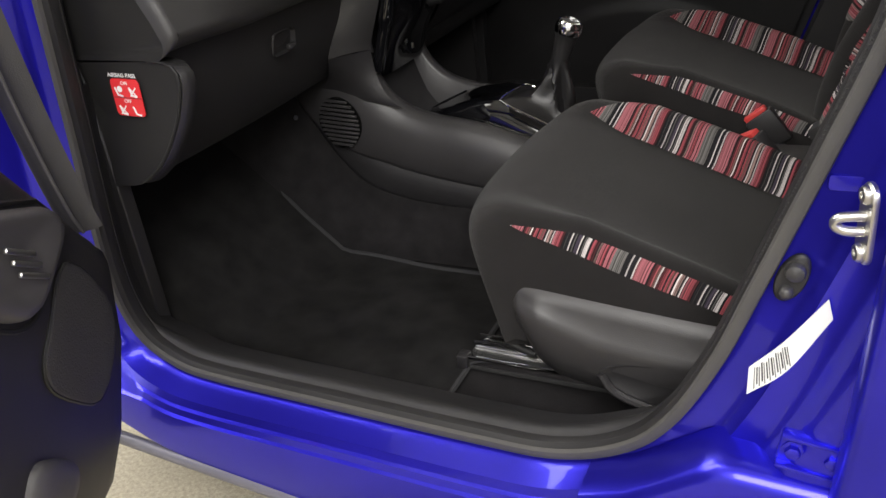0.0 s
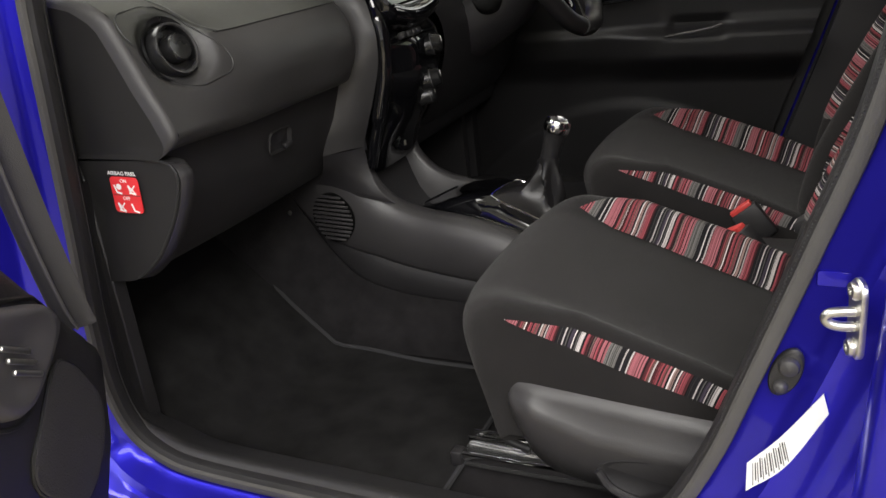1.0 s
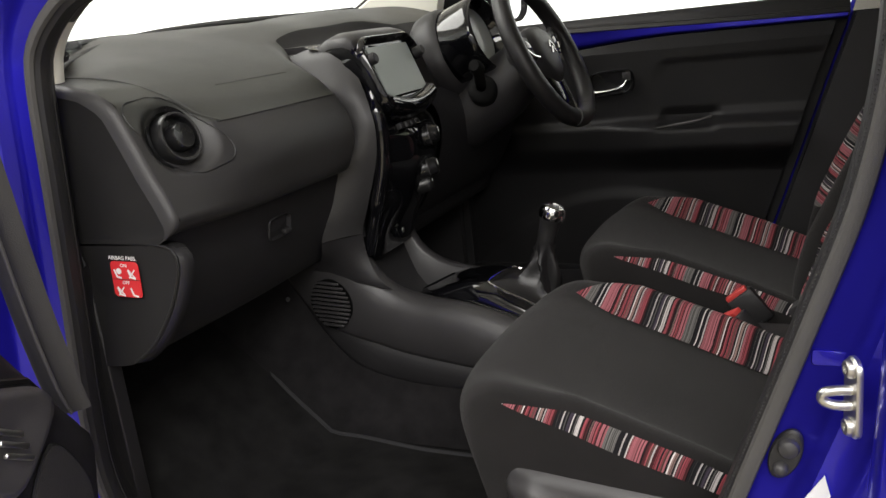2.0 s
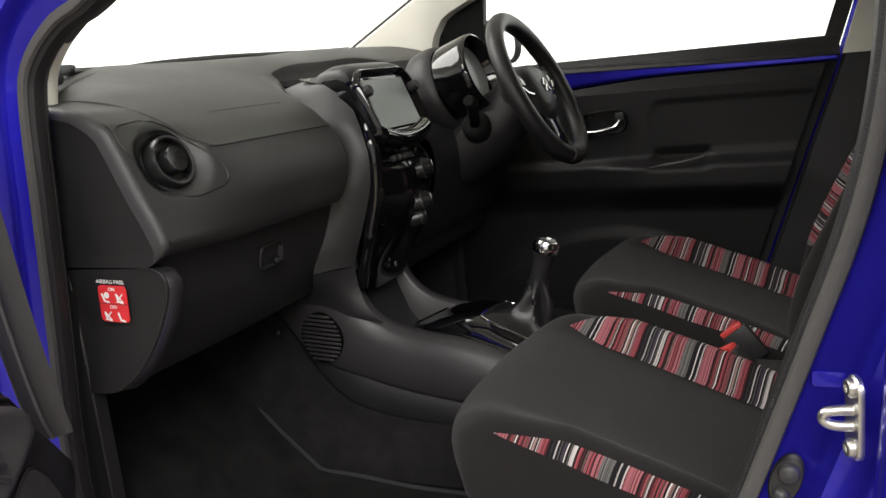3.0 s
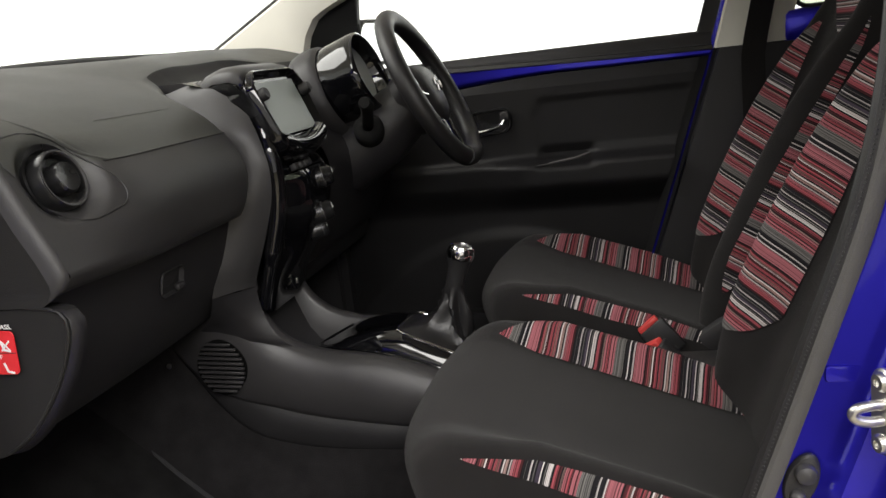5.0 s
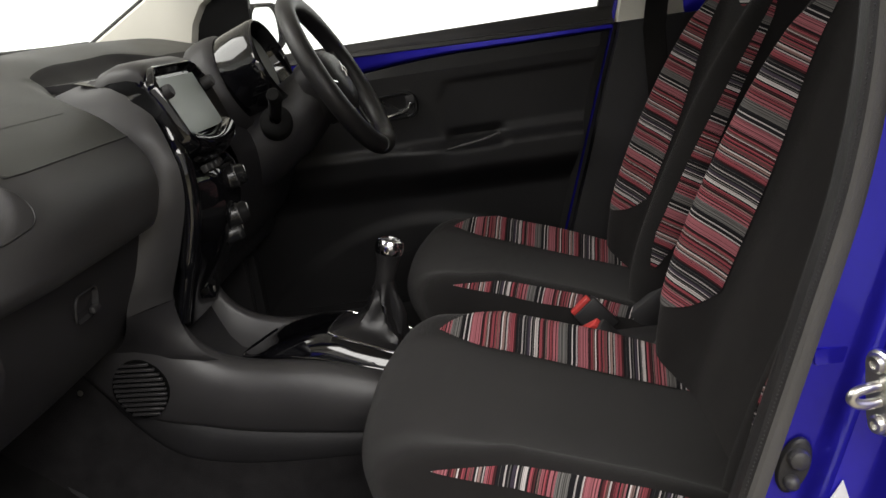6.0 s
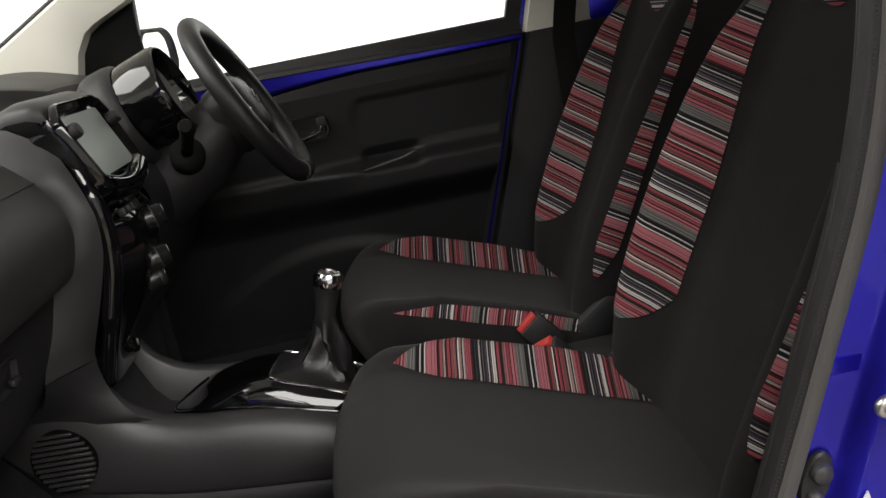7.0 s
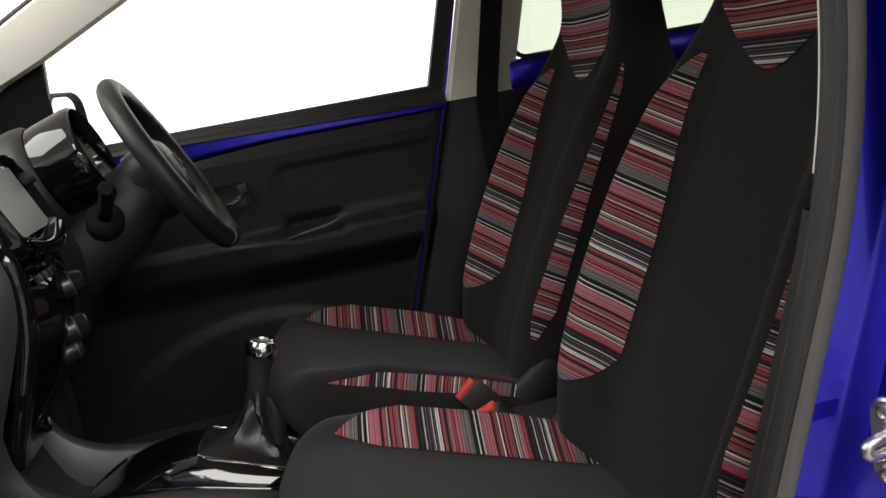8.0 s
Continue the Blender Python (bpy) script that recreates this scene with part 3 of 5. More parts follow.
def back_at(s, p, yc):
    """A point of the front of the backrest: s metres up along it, p from -1 to 1 across it."""
    base = Vector((0.905 + (0.012 if yc > 0 else 0.0), yc, 0.465))
    up, front = Vector((math.sin(REC), 0, math.cos(REC))), Vector((-math.cos(REC), 0, math.sin(REC)))
    width = np.interp(s, BACKW[:, 0], BACKW[:, 1])
    lift = np.interp(s, BACKW[:, 0], BACKW[:, 2])
    bow = np.interp(s, BACKW[:, 0], BACKW[:, 3])
    a = abs(p)
    v = np.interp(a, BCROSS[:, 0], BCROSS[:, 1]) * width * (1 if p > 0 else -1)
    h = np.interp(a, BCROSS[:, 0], BCROSS[:, 2]) * lift * (1.28 if yc > 0 and p < 0 else 1.0)
    deep = np.interp(a, BCROSS[:, 0], BCROSS[:, 3]) * np.interp(s, (0.56, 0.68, 0.86), (0.13, 0.085, 0.062))
    return tuple(base + up * s + front * (h + bow - deep) + Vector((0, v, 0)))


_b = curve([(0.0, 0.0, 0.0, 0.0), (0.28, 0.28, 0.02, 0.0), (0.46, 0.52, 0.08, 0.0), (0.56, 0.66, 0.42, 0.0), (0.64, 0.77, 0.88, 0.0), (0.70, 0.85, 1.0, 0.02), (0.76, 0.93, 0.8, 0.08), (0.83, 0.985, 0.3, 0.25), (0.92, 1.0, 0.0, 0.6), (1.0, 0.95, 0.0, 1.0)], 120)
BCROSS = _b[np.argsort(_b[:, 0])]
# along the backrest: height, half width, depth of the side bolsters, bow of the middle
_w = curve([(-0.06, 0.20, 0.03, -0.03), (0.02, 0.225, 0.055, -0.005), (0.12, 0.250, 0.075, 0.005), (0.25, 0.258, 0.080, 0.014), (0.40, 0.248, 0.072, 0.028), (0.52, 0.230, 0.050, 0.044), (0.60, 0.202, 0.026, 0.058), (0.68, 0.158, 0.012, 0.076), (0.76, 0.147, 0.008, 0.114), (0.84, 0.136, 0.006, 0.130), (0.89, 0.108, 0.003, 0.115), (0.91, 0.07, 0.0, 0.07)], 90)
BACKW = _w[np.argsort(_w[:, 0])]


def patch(fn, along, lo, hi, yc, lift, n=9, slant=0.0):
    """A cloth panel sewn on the seat: along, between lo(s) and hi(s) across, with UV in metres."""
    rows, uv = [], []
    for s in along:
        a, b = lo(s), hi(s)
        row, uvr = [], []
        for p in np.linspace(a, b, n):
            q = Vector(fn(s, p, yc))
            du = Vector(fn(s + 0.004, p, yc)) - q
            dv = Vector(fn(s, p + 0.01, yc)) - q
            nrm = du.cross(dv).normalized()
            row.append(tuple(q + nrm * lift))
            uvr.append((float((0.302 - s if fn is back_at else s - 0.631 + 0.156) - slant * p), float(p)))
        rows.append(row)
        uv.append(uvr)
    return skin(rows, uv=uv)


def seat(name, yc, out, label):
    """out: -1 where the car's outer side lies towards negative y."""
    s = thing(name, (0.70, yc, 0.318), label, "car seat", "front seats")
    xs = np.concatenate([np.linspace(0.40, 0.56, 44), np.linspace(0.57, 1.02, 50)])
    ps = np.linspace(-1, 1, 121)
    part("cushion", skin([[cushion_at(x, p, yc) for p in ps] for x in xs]), FABRIC, s, "black knit seat cushion", smooth=70)
    ss = np.linspace(-0.06, 0.91, 130)
    front = [[back_at(a, p, yc) for p in ps] for a in ss]
    loops = []
    for a, row in zip(ss, front):
        w = row[-1][1] - yc
        lx, lz = row[-1][0], row[-1][2]
        loops.append(row + [(lx + 0.02, yc + w * 0.8, lz - 0.012), (lx + 0.03, yc, lz - 0.017), (lx + 0.02, yc - w * 0.8, lz - 0.012)])
    part("backrest", skin(loops, closed=True, caps=True), FABRIC, s, "black knit backrest with built-in head restraint", smooth=70)
    # striped panels on the side bolsters
    for side in (-1, 1):
        tip = lambda x: min(1, max(0, (x - 0.556) / 0.060)) ** 0.75
        end = lambda x: min(1, max(0, (0.972 - x) / 0.085)) ** 0.6
        if side > 0:
            lo = lambda x: 0.575 - (0.065 + 0.03 * smooth01((x - 0.6) / 0.3)) * tip(x)
            hi = lambda x: lo(x) + (0.575 + 0.205 * min(1, max(0, (x - 0.556) / 0.10)) ** 0.65 - lo(x)) * end(x)
            along, slant = np.linspace(0.5562, 0.971, 80), 0.06
        else:
            # towards the open door the cloth ends at the crest
            grow = lambda x: math.sin(math.pi / 2 * min(1, max(0, (x - 0.564) / 0.17))) ** 0.75
            hi = lambda x: -(0.768 - 0.017 * grow(x))
            lo = lambda x: -(0.768 + 0.030 * grow(x) * min(1, max(0, (0.972 - x) / 0.05)) ** 0.5)
            along, slant = np.linspace(0.5642, 0.971, 80), 0.20
        part("striped_panel", patch(cushion_at, along, lo, hi, yc, 0.0012 if side < 0 else 0.0024, 13, slant), STRIPES, s, "cloth panel with red, grey, white and black stripes", smooth=70)
        foot = lambda a: min(1, max(0, (a - 0.102) / 0.065)) ** 0.6
        head = lambda a: min(1, max(0, (0.602 - a) / 0.20)) ** 0.5
        if side > 0:
            lob = lambda a: 0.66 - 0.16 * foot(a) + 0.05 * smooth01((a - 0.30) / 0.3)
            hib = lambda a: lob(a) + (0.66 + 0.125 * foot(a) - lob(a)) * head(a)
        else:
            tip_p = 0.765 if out > 0 else 0.735
            hib = lambda a: -(tip_p - (tip_p - np.interp(a, (0.10, 0.20, 0.30, 0.40, 0.60), (0.745, 0.752, 0.757, 0.765, 0.775) if out > 0 else (0.700, 0.712, 0.720, 0.725, 0.74))) * foot(a))
            lob = lambda a: hib(a) - (tip_p + ((0.790 if out > 0 else 0.795) - tip_p) * foot(a) + hib(a)) * min(1, max(0, (0.602 - a) / 0.05)) ** 0.5
        part("striped_panel", patch(back_at, np.linspace(0.103, 0.601, 80), lob, hib, yc, 0.0024, 13, -0.045 if side > 0 else 0.0), STRIPES, s, "cloth panel with red, grey, white and black stripes", smooth=70)
    wide = lambda a: 0.66 * min(1, max(0.0, (a - 0.575) / 0.10)) ** 0.62
    part("head_panel", patch(back_at, np.linspace(0.576, 0.865, 60), lambda a: -wide(a), wide, yc, 0.0026, 21), STRIPES, s, "striped cloth head restraint panel", smooth=70)
    part("recliner_cover", box_at(0.925, yc - out * 0.222, 0.500, 0.11, 0.030, 0.085, 0.014, ry=-35), DARK, s, "black recliner cover")
    # base, rails, side cover with its lever
    part("seat_base", flat(0.62, 0.98, yc - 0.20, yc + 0.20, 0.36, 0.44), DARK, s, "black steel seat frame")
    for dy in (-0.150, 0.150):
        y = yc + dy
        rail = part("rail", join(box_at(0.70, y, 0.328, 0.50, 0.054, 0.010, 0.002), box_at(0.70, y + 0.002, 0.336, 0.49, 0.020, 0.016, 0.003)), RAILSTEEL, s, "dark steel seat rail")
        # thin chrome strips paint the highlights on the rail's upper edges
        for oy, oz, w in ((-0.025, 0.340, 0.009), (0.004, 0.349, 0.004), (0.027, 0.346, 0.004)):
            part("rail_edge", box_at(0.705, y + oy, oz, 0.50, w, 0.012, 0.002), CHROME, rail, "rail edge in chrome for its lit highlight")
        part("end_cap", box_at(0.449, y - 0.022, 0.336, 0.018, 0.022, 0.024, 0.004), PLASTIC, rail)
    part("release_bar", tube(curve([(0.53, yc + out * 0.16, 0.46), (0.515, yc + out * 0.165, 0.41), (0.525, yc + out * 0.165, 0.375), (0.56, yc + out * 0.165, 0.362)], 16), 0.006), DARK, s)
    cover = []
    for x in np.concatenate([0.564 + 0.074 * np.linspace(0, 1, 24) ** 1.8, np.linspace(0.645, 1.0, 24)]):
        end = math.sqrt(1 - (1 - min(1, (x - 0.5635) / 0.045)) ** 2)
        z0 = np.interp(x, (0.545, 0.554, 0.577, 0.600, 0.625, 0.674, 0.75, 1.0), (0.510, 0.478, 0.437, 0.405, 0.387, 0.378, 0.365, 0.36))
        z1 = 0.519 - 0.105 * (x - 0.59) - 0.006 * (1 - end)
        ledge = min(z1 - 0.002, np.interp(x, (0.545, 0.602, 0.624, 0.677, 0.745, 0.80, 1.0), (0.508, 0.497, 0.487, 0.470, 0.461, 0.458, 0.448)))
        y0, y1 = yc + out * 0.222, yc + out * (0.232 + 0.032 * end)
        mid = yc + out * (0.230 + 0.016 * end)
        cover.append([(x, y0, z1 + 0.012), (x, mid, z1 + 0.003), (x, mid * 0.7 + y1 * 0.3, z1 * 0.66 + ledge * 0.34), (x, y1 - out * 0.005, ledge + 0.004), (x, y1, ledge - 0.003), (x, y1 + out * 0.001, ledge - 0.012), (x, y1 - out * 0.003, (ledge + z0) / 2), (x, y1 - out * 0.016, z0 + 0.012), (x, y1 - out * 0.034, z0), (x, y0, z0 + 0.01)])
    shield = part("side_cover", skin(cover, closed=True, caps=True), CONSOLE, s, "dark grey plastic side cover", smooth=60)
    dish = basis((0.775, yc + out * 0.2625, 0.412), (1, 0, -0.12), (0, out, 0.0))
    part("lever_recess", moved(skin([[(0.092 * k * math.cos(a), 0.033 * k * math.sin(a), h) for a in np.linspace(0, 2 * math.pi, 40, endpoint=False)] for k, h in ((1.04, -0.004), (1.0, 0.0022), (0.95, 0.002), (0.90, -0.0005), (0.0, -0.001))], closed=True), dish), DARK, shield, "black recess of the backrest lever", smooth=50)
    part("lever", tube(curve([(0.685, yc + out * 0.265, 0.424), (0.703, yc + out * 0.2665, 0.401), (0.75, yc + out * 0.267, 0.386), (0.82, yc + out * 0.266, 0.376), (0.88, yc + out * 0.264, 0.374)], 24), 0.0058, 8), PLASTIC, shield, "grey backrest lever")
    return s


seat("passenger_seat", -0.335, -1, "black knit bucket seat with striped bolsters beside the open door")
seat("driver_seat", 0.285, 1, "black knit bucket seat with striped bolsters behind the steering wheel")

# ---- belt buckles between the seats ----
def buckle(at, across, label):
    """at: the middle of the red button; across: the way the button lies."""
    b = thing("seat_belt_buckle", (at[0] + 0.05, at[1], at[2] - 0.06), label, "belt buckle", "belt buckles")
    m = basis(at, across, (0.62, 0.0, -0.78))
    part("housing", moved(join(moved(rbox(0.050, 0.026, 0.066, 0.005), pose(0.002, 0, 0.0335)), tube([(0.002, 0, 0.06), (0.002, 0, 0.10), (0.0, 0, 0.15)], 0.016, 8, squash=0.5)), m), DARK, b, "black plastic buckle housing")
    part("release_button", moved(rbox(0.040, 0.017, 0.010, 0.002), m @ pose(0, 0, -0.002)), REDPL, b, "red release button")
    return b


buckle((0.784, 0.047, 0.535), (0.034, 0.004, 0.025), "black belt buckle with a red button between the seats")
buckle((0.786, -0.074, 0.541), (0.023, -0.023, 0.024), "black belt buckle with a red button between the seats")

# ---- dashboard ----
dash = thing("dashboard", (0.0, CX, 0.62), "dark grained dashboard with a rounded soft upper pad", "dashboard")


UPPER = curve([(-0.33, 1.085), (-0.24, 1.102), (-0.12, 1.088), (-0.02, 1.062), (0.07, 1.032), (0.135, 0.998), (0.172, 0.964)], 60)
LOWER = curve([(0.172, 0.964), (0.192, 0.932), (0.199, 0.900), (0.195, 0.868), (0.188, 0.846), (0.176, 0.834), (0.148, 0.829)], 40)
VENT_AT, VENT_OUT = Vector((0.160, -0.580, 0.956)), Vector((0.95, -0.04, 0.31)).normalized()


def brow(x, y):
    """How far the dash top rises towards the brow behind its middle tray."""
    return 0.017 * smooth01((y + 0.22) / 0.25) * smooth01((x + 0.25) / 0.2) * (1 - smooth01((x - 0.03 - 0.06 * smooth01((y - 0.15) / 0.1)) / 0.06))


def pad(line, y0, s):
    """The section of the passenger pad s of the way from its outer end at y0 to its inner end, which follows the middle strip."""
    rows = []
    for x, z in line:
        y1 = -0.105 - 0.062 * smooth01((x + 0.045) / 0.17) - 0.010 * smooth01((0.89 - z) / 0.05)
        y = y0 + (y1 - y0) * s
        a = smooth01((y - y0) / 0.17)
        b = smooth01((y1 - y) / 0.06)
        end_x = min(x - 0.002, np.interp(z, (0.83, 0.852, 0.88, 0.917, 0.945, 0.98, 1.000, 1.022, 1.038, 1.06, 1.1), (0.184, 0.189, 0.178, 0.159, 0.147, 0.131, 0.121, 0.088, 0.040, -0.02, -0.12)))
        near = x * a + end_x * (1 - a) - 0.040 * (1 - b) ** 2 * smooth01((x - 0.02) / 0.12)
        q = Vector((near, y, z - 0.030 * (1 - a) * smooth01((0.12 - x) / 0.2) + 0.006 * (1 - a) - 0.010 * (1 - b) ** 2 * smooth01((x + 0.01) / 0.06) - 0.022 * smooth01((-0.26 - y) / 0.32) * smooth01((0.03 - x) / 0.16) + brow(x, y)))
        d = q - VENT_AT
        flat_d = d - VENT_OUT * d.dot(VENT_OUT)
        q -= VENT_OUT * 0.015 * smooth01((y + 0.645) / 0.03) * smooth01((0.056 - math.hypot(flat_d.y / 1.05, Vector((flat_d.x, 0, flat_d.z)).length)) / 0.022)
        rows.append(tuple(q))
    return rows


PADS = np.concatenate([np.linspace(0, 0.28, 44), np.linspace(0.30, 0.84, 14), np.linspace(0.86, 1.0, 14)])
part("upper_pad", skin([pad(UPPER, -0.645, a) for a in PADS]), SOFT, dash, "grey-green grained soft top pad", smooth=60)
part("front_pad", skin([pad(LOWER, -0.645, a) for a in PADS]), PADFRONT, dash, "dark grained rounded front of the dashboard", smooth=60)
part("pad_seam", tube([tuple(Vector(pad(UPPER[-1:], -0.645, a)[0]) + Vector((0.0006, 0, 0.0003))) for a in np.linspace(0.27, 0.99, 30)], 0.0009, 6), DARK, dash, "fine seam across the pad")
part("airbag_seam", tube([tuple(Vector(pad(UPPER[51:52], -0.645, a)[0])) for a in np.linspace(0.42, 0.80, 20)], 0.0005, 6), SOFT, dash)
part("pad_edge", tube(curve([pad(UPPER[i:i + 1], -0.645, a)[0] for i, a in ((59, 0.285), (57, 0.235), (52, 0.185), (45, 0.135), (37, 0.085), (29, 0.04))], 30), 0.0022, 8), SOFT, dash, "rolled edge of the soft pad")
# end cap towards the door
cap_line = [(x, z) for x, y, z in pad(UPPER[6::2], -0.645, 0.0) + pad(LOWER[:34:2], -0.645, 0.0)]
part("rounded_edge", skin([[(x - a, y, z - b) for x, z in cap_line] for y, a, b in ((-0.645, 0.0, 0.0), (-0.6485, 0.0008, 0.0006), (-0.6520, 0.0035, 0.0022), (-0.6545, 0.0075, 0.005), (-0.6560, 0.0125, 0.008), (-0.6565, 0.0175, 0.011))]), PADFRONT, dash, "rounded edge of the dashboard end", smooth=60)
part("end_cap", skin([[(x - 0.0175, -0.6565, z - 0.011) for x, z in cap_line], [(x - 0.020, -0.6550, z - 0.0125) for x, z in cap_line], [(-0.2, -0.655, 0.83)] * len(cap_line)]), CAPBLACK, dash, "black dashboard end cap", smooth=45)
# lower side panel with the warning label
low_line = curve([(-0.02, 0.824), (0.08, 0.826), (0.165, 0.826), (0.184, 0.806), (0.168, 0.76), (0.138, 0.715), (0.105, 0.68), (0.062, 0.655), (0.0, 0.648)], 40)
part("lower_end_panel", thick([[(a[0] * k + (1 - k) * 0.03, -0.652 + 0.006 * (1 - k), a[1] * k + (1 - k) * 0.75) for k in (0.0, 0.5, 0.95, 1.0)] for a in np.vstack([low_line, low_line[:1]])], (0, 0.02, 0)), CAPBLACK, dash, "black lower side panel of the dashboard")
part("panel_groove", tube([(a[0] - 0.006, -0.6525, a[1]) for a in low_line[13:34]], 0.0022, 6), INK, dash, "dark joint line")
part("side_lip", skin([[(a[0] + dx, y, a[1] + dz) for a in low_line[12:34]] for y, dx, dz in ((-0.655, 0, 0), (-0.650, 0.004, -0.001), (-0.638, 0.007, -0.003), (-0.632, 0.002, -0.003), (-0.630, -0.02, -0.003))]), PLASTIC, dash, "raised lip beside the glove box", smooth=60)
# glove box
GLOVE = curve([(0.156, 0.836), (0.150, 0.815), (0.143, 0.79), (0.134, 0.76), (0.115, 0.72), (0.086, 0.675), (0.055, 0.650), (-0.05, 0.642)], 30)
part("glove_box", skin([[(x - 0.007 + 0.006 * smooth01(1 - abs(y + 0.40) / 0.26), y, z) for x, z in GLOVE] for y in np.linspace(-0.640, -0.175, 30)]), PLASTIC, dash, "dark grained glove box lid", smooth=60)
latch = part("latch_recess", moved(skin([[(x * k, y * k, h) for x, y in rounded(0.058, 0.036, 0.010)] for k, h in ((1.06, 0.001), (1.0, 0.003), (0.9, -0.004), (0.0, -0.005))], closed=True), basis((0.1435, -0.385, 0.780), (0, 1, 0), (0.97, 0, -0.2))), DARK, dash, "glove box latch")
part("latch_pull", box_at(0.1445, -0.368, 0.769, 0.010, 0.020, 0.010, 0.004), PLASTIC, latch)
# round air vent in its hollow
VENT = basis(VENT_AT - VENT_OUT * 0.002, (0, 1, 0.1), VENT_OUT) @ Matrix.Scale(1.12, 4)
vent_edge = [VENT @ Vector((x * 0.80 - 0.42 * y + 0.002, y + 0.004, 0)) for x, y in rounded(0.108, 0.108, 0.036, 9)]
FACE = [Vector(p) for line in (UPPER[30:], LOWER) for a in np.linspace(0.0, 0.34, 110) for p in pad(line, -0.645, a)]
seam = []
for q in vent_edge:
    near = sorted(((lambda d: (d - VENT_OUT * d.dot(VENT_OUT)).length)(p - q), i) for i, p in enumerate(FACE))[:4]
    high = sum((FACE[i] - q).dot(VENT_OUT) for _, i in near) / 4
    seam.append(tuple(q + VENT_OUT * (high + 0.0004)))


part("vent_panel_seam", tube(curve(seam, 90, closed=True), 0.0011, 6, closed=True), INK, dash, "fine joint of the vent panel")
part("vent_well", moved(skin([[(r * math.cos(a), r * math.sin(a), h) for a in np.linspace(0, 2 * math.pi, 40, endpoint=False)] for r, h in ((0.041, -0.010), (0.035, -0.0125), (0.033, -0.030), (0.0, -0.032))], closed=True), VENT), VENTBLACK, dash, "dark well of the vent")
vent = part("air_vent", moved(lathe([(0.030, -0.026), (0.031, -0.004), (0.0285, 0.000), (0.026, -0.001), (0.024, -0.008), (0.015, -0.010)], 40), VENT), VENTBLACK, dash, "round black swivelling air vent")
part("vent_knob", moved(lathe([(0.0165, -0.012), (0.0165, 0.003), (0.0148, 0.006), (0.008, 0.0045), (0, 0.004)], 32), VENT), VENTBLACK, vent)
part("vent_ring", moved(lathe([(0.029, -0.0005), (0.0298, 0.0013), (0.028, 0.0013), (0.0272, -0.0005)], 40), VENT), SATIN, vent, "thin grey ring")
# warning label
sticker = part("warning_label", moved(plate(rounded(0.046, 0.050, 0.006), 0.0012, 0.0006), basis((0.085, -0.6535, 0.780), (1, 0, -0.05), (0.05, -1, 0))), RED, dash, "red airbag warning label with white symbols")
LAB = basis((0.085, -0.6548, 0.780), (1, 0, -0.05), (0.05, -1, 0))
part("divider", moved(box_at(0, 0, 0, 0.046, 0.0008, 0.0006, 0.0002, seg=1), LAB), INK, sticker)


def lettering(text, size, x, y, parent, mat, m, name="lettering"):
    data = bpy.data.curves.new("text", "FONT")
    data.body, data.size, data.align_x, data.extrude = text, size, "CENTER", 0.0002
    ob = bpy.data.objects.new("text", data)
    scene.collection.objects.link(ob)
    bpy.context.view_layer.update()
    mesh = ob.evaluated_get(bpy.context.evaluated_depsgraph_get()).to_mesh()
    geo = ([tuple(m @ (Vector((x, y, 0.0004)) + v.co)) for v in mesh.vertices], [list(p.vertices) for p in mesh.polygons])
    bpy.data.objects.remove(ob)
    bpy.data.curves.remove(data)
    return part(name, geo, mat, parent)


lettering("AIRBAG PASS.", 0.0076, 0, 0.0275, sticker, WHITE, LAB)
lettering("ON", 0.0068, 0, 0.0175, sticker, WHITE, LAB)
lettering("OFF", 0.0068, 0, -0.0065, sticker, WHITE, LAB)


def symbol(cx, cy, kind):
    """Plain bars and dots in place of the printed symbols."""
    bits = [moved(box_at(-0.004, 0.000, 0, 0.0028, 0.011, 0.0005, 0.0002, rz=18, seg=1), pose(0, 0, 0)), box_at(0.0008, -0.0055, 0, 0.009, 0.0026, 0.0005, 0.0002, rz=-12, seg=1)]
    if kind == 1:
        bits.append(moved(plate([(0.0042 * math.cos(a), 0.0042 * math.sin(a)) for a in np.linspace(0, 6.283, 16, endpoint=False)], 0.0005, 0.0001), pose(0.002, 0.003, 0)))
    if kind == 2:
        bits += [box_at(0, 0, 0.0003, 0.0018, 0.016, 0.0005, 0.0002, rz=42, seg=1), box_at(0, 0, 0.0003, 0.0018, 0.016, 0.0005, 0.0002, rz=-42, seg=1)]
    return moved(join(*bits), LAB @ pose(cx, cy, 0.0004))


for cx, cy, kind in ((-0.011, 0.0085, 1), (0.012, 0.0085, 2), (-0.010, -0.0165, 2), (0.012, -0.0165, 0)):
    part("symbol", symbol(cx, cy, kind), WHITE, sticker)
# satin strip that frames the middle
left = curve([(0.036, -0.145, 1.026), (0.070, -0.158, 1.002), (0.134, -0.182, 0.960), (0.152, -0.181, 0.92), (0.154, -0.185, 0.89), (0.147, -0.196, 0.855), (0.130, -0.202, 0.82), (0.122, -0.213, 0.75), (0.110, -0.217, 0.72), (0.104, -0.217, 0.703)], 50)
right = curve([(0.125, -0.120, 1.046), (0.162, -0.140, 1.034), (0.195, -0.156, 0.97), (0.210, -0.163, 0.925), (0.215, -0.165, 0.895), (0.209, -0.161, 0.85), (0.190, -0.155, 0.80), (0.168, -0.150, 0.75), (0.152, -0.146, 0.715), (0.148, -0.145, 0.700)], 50)
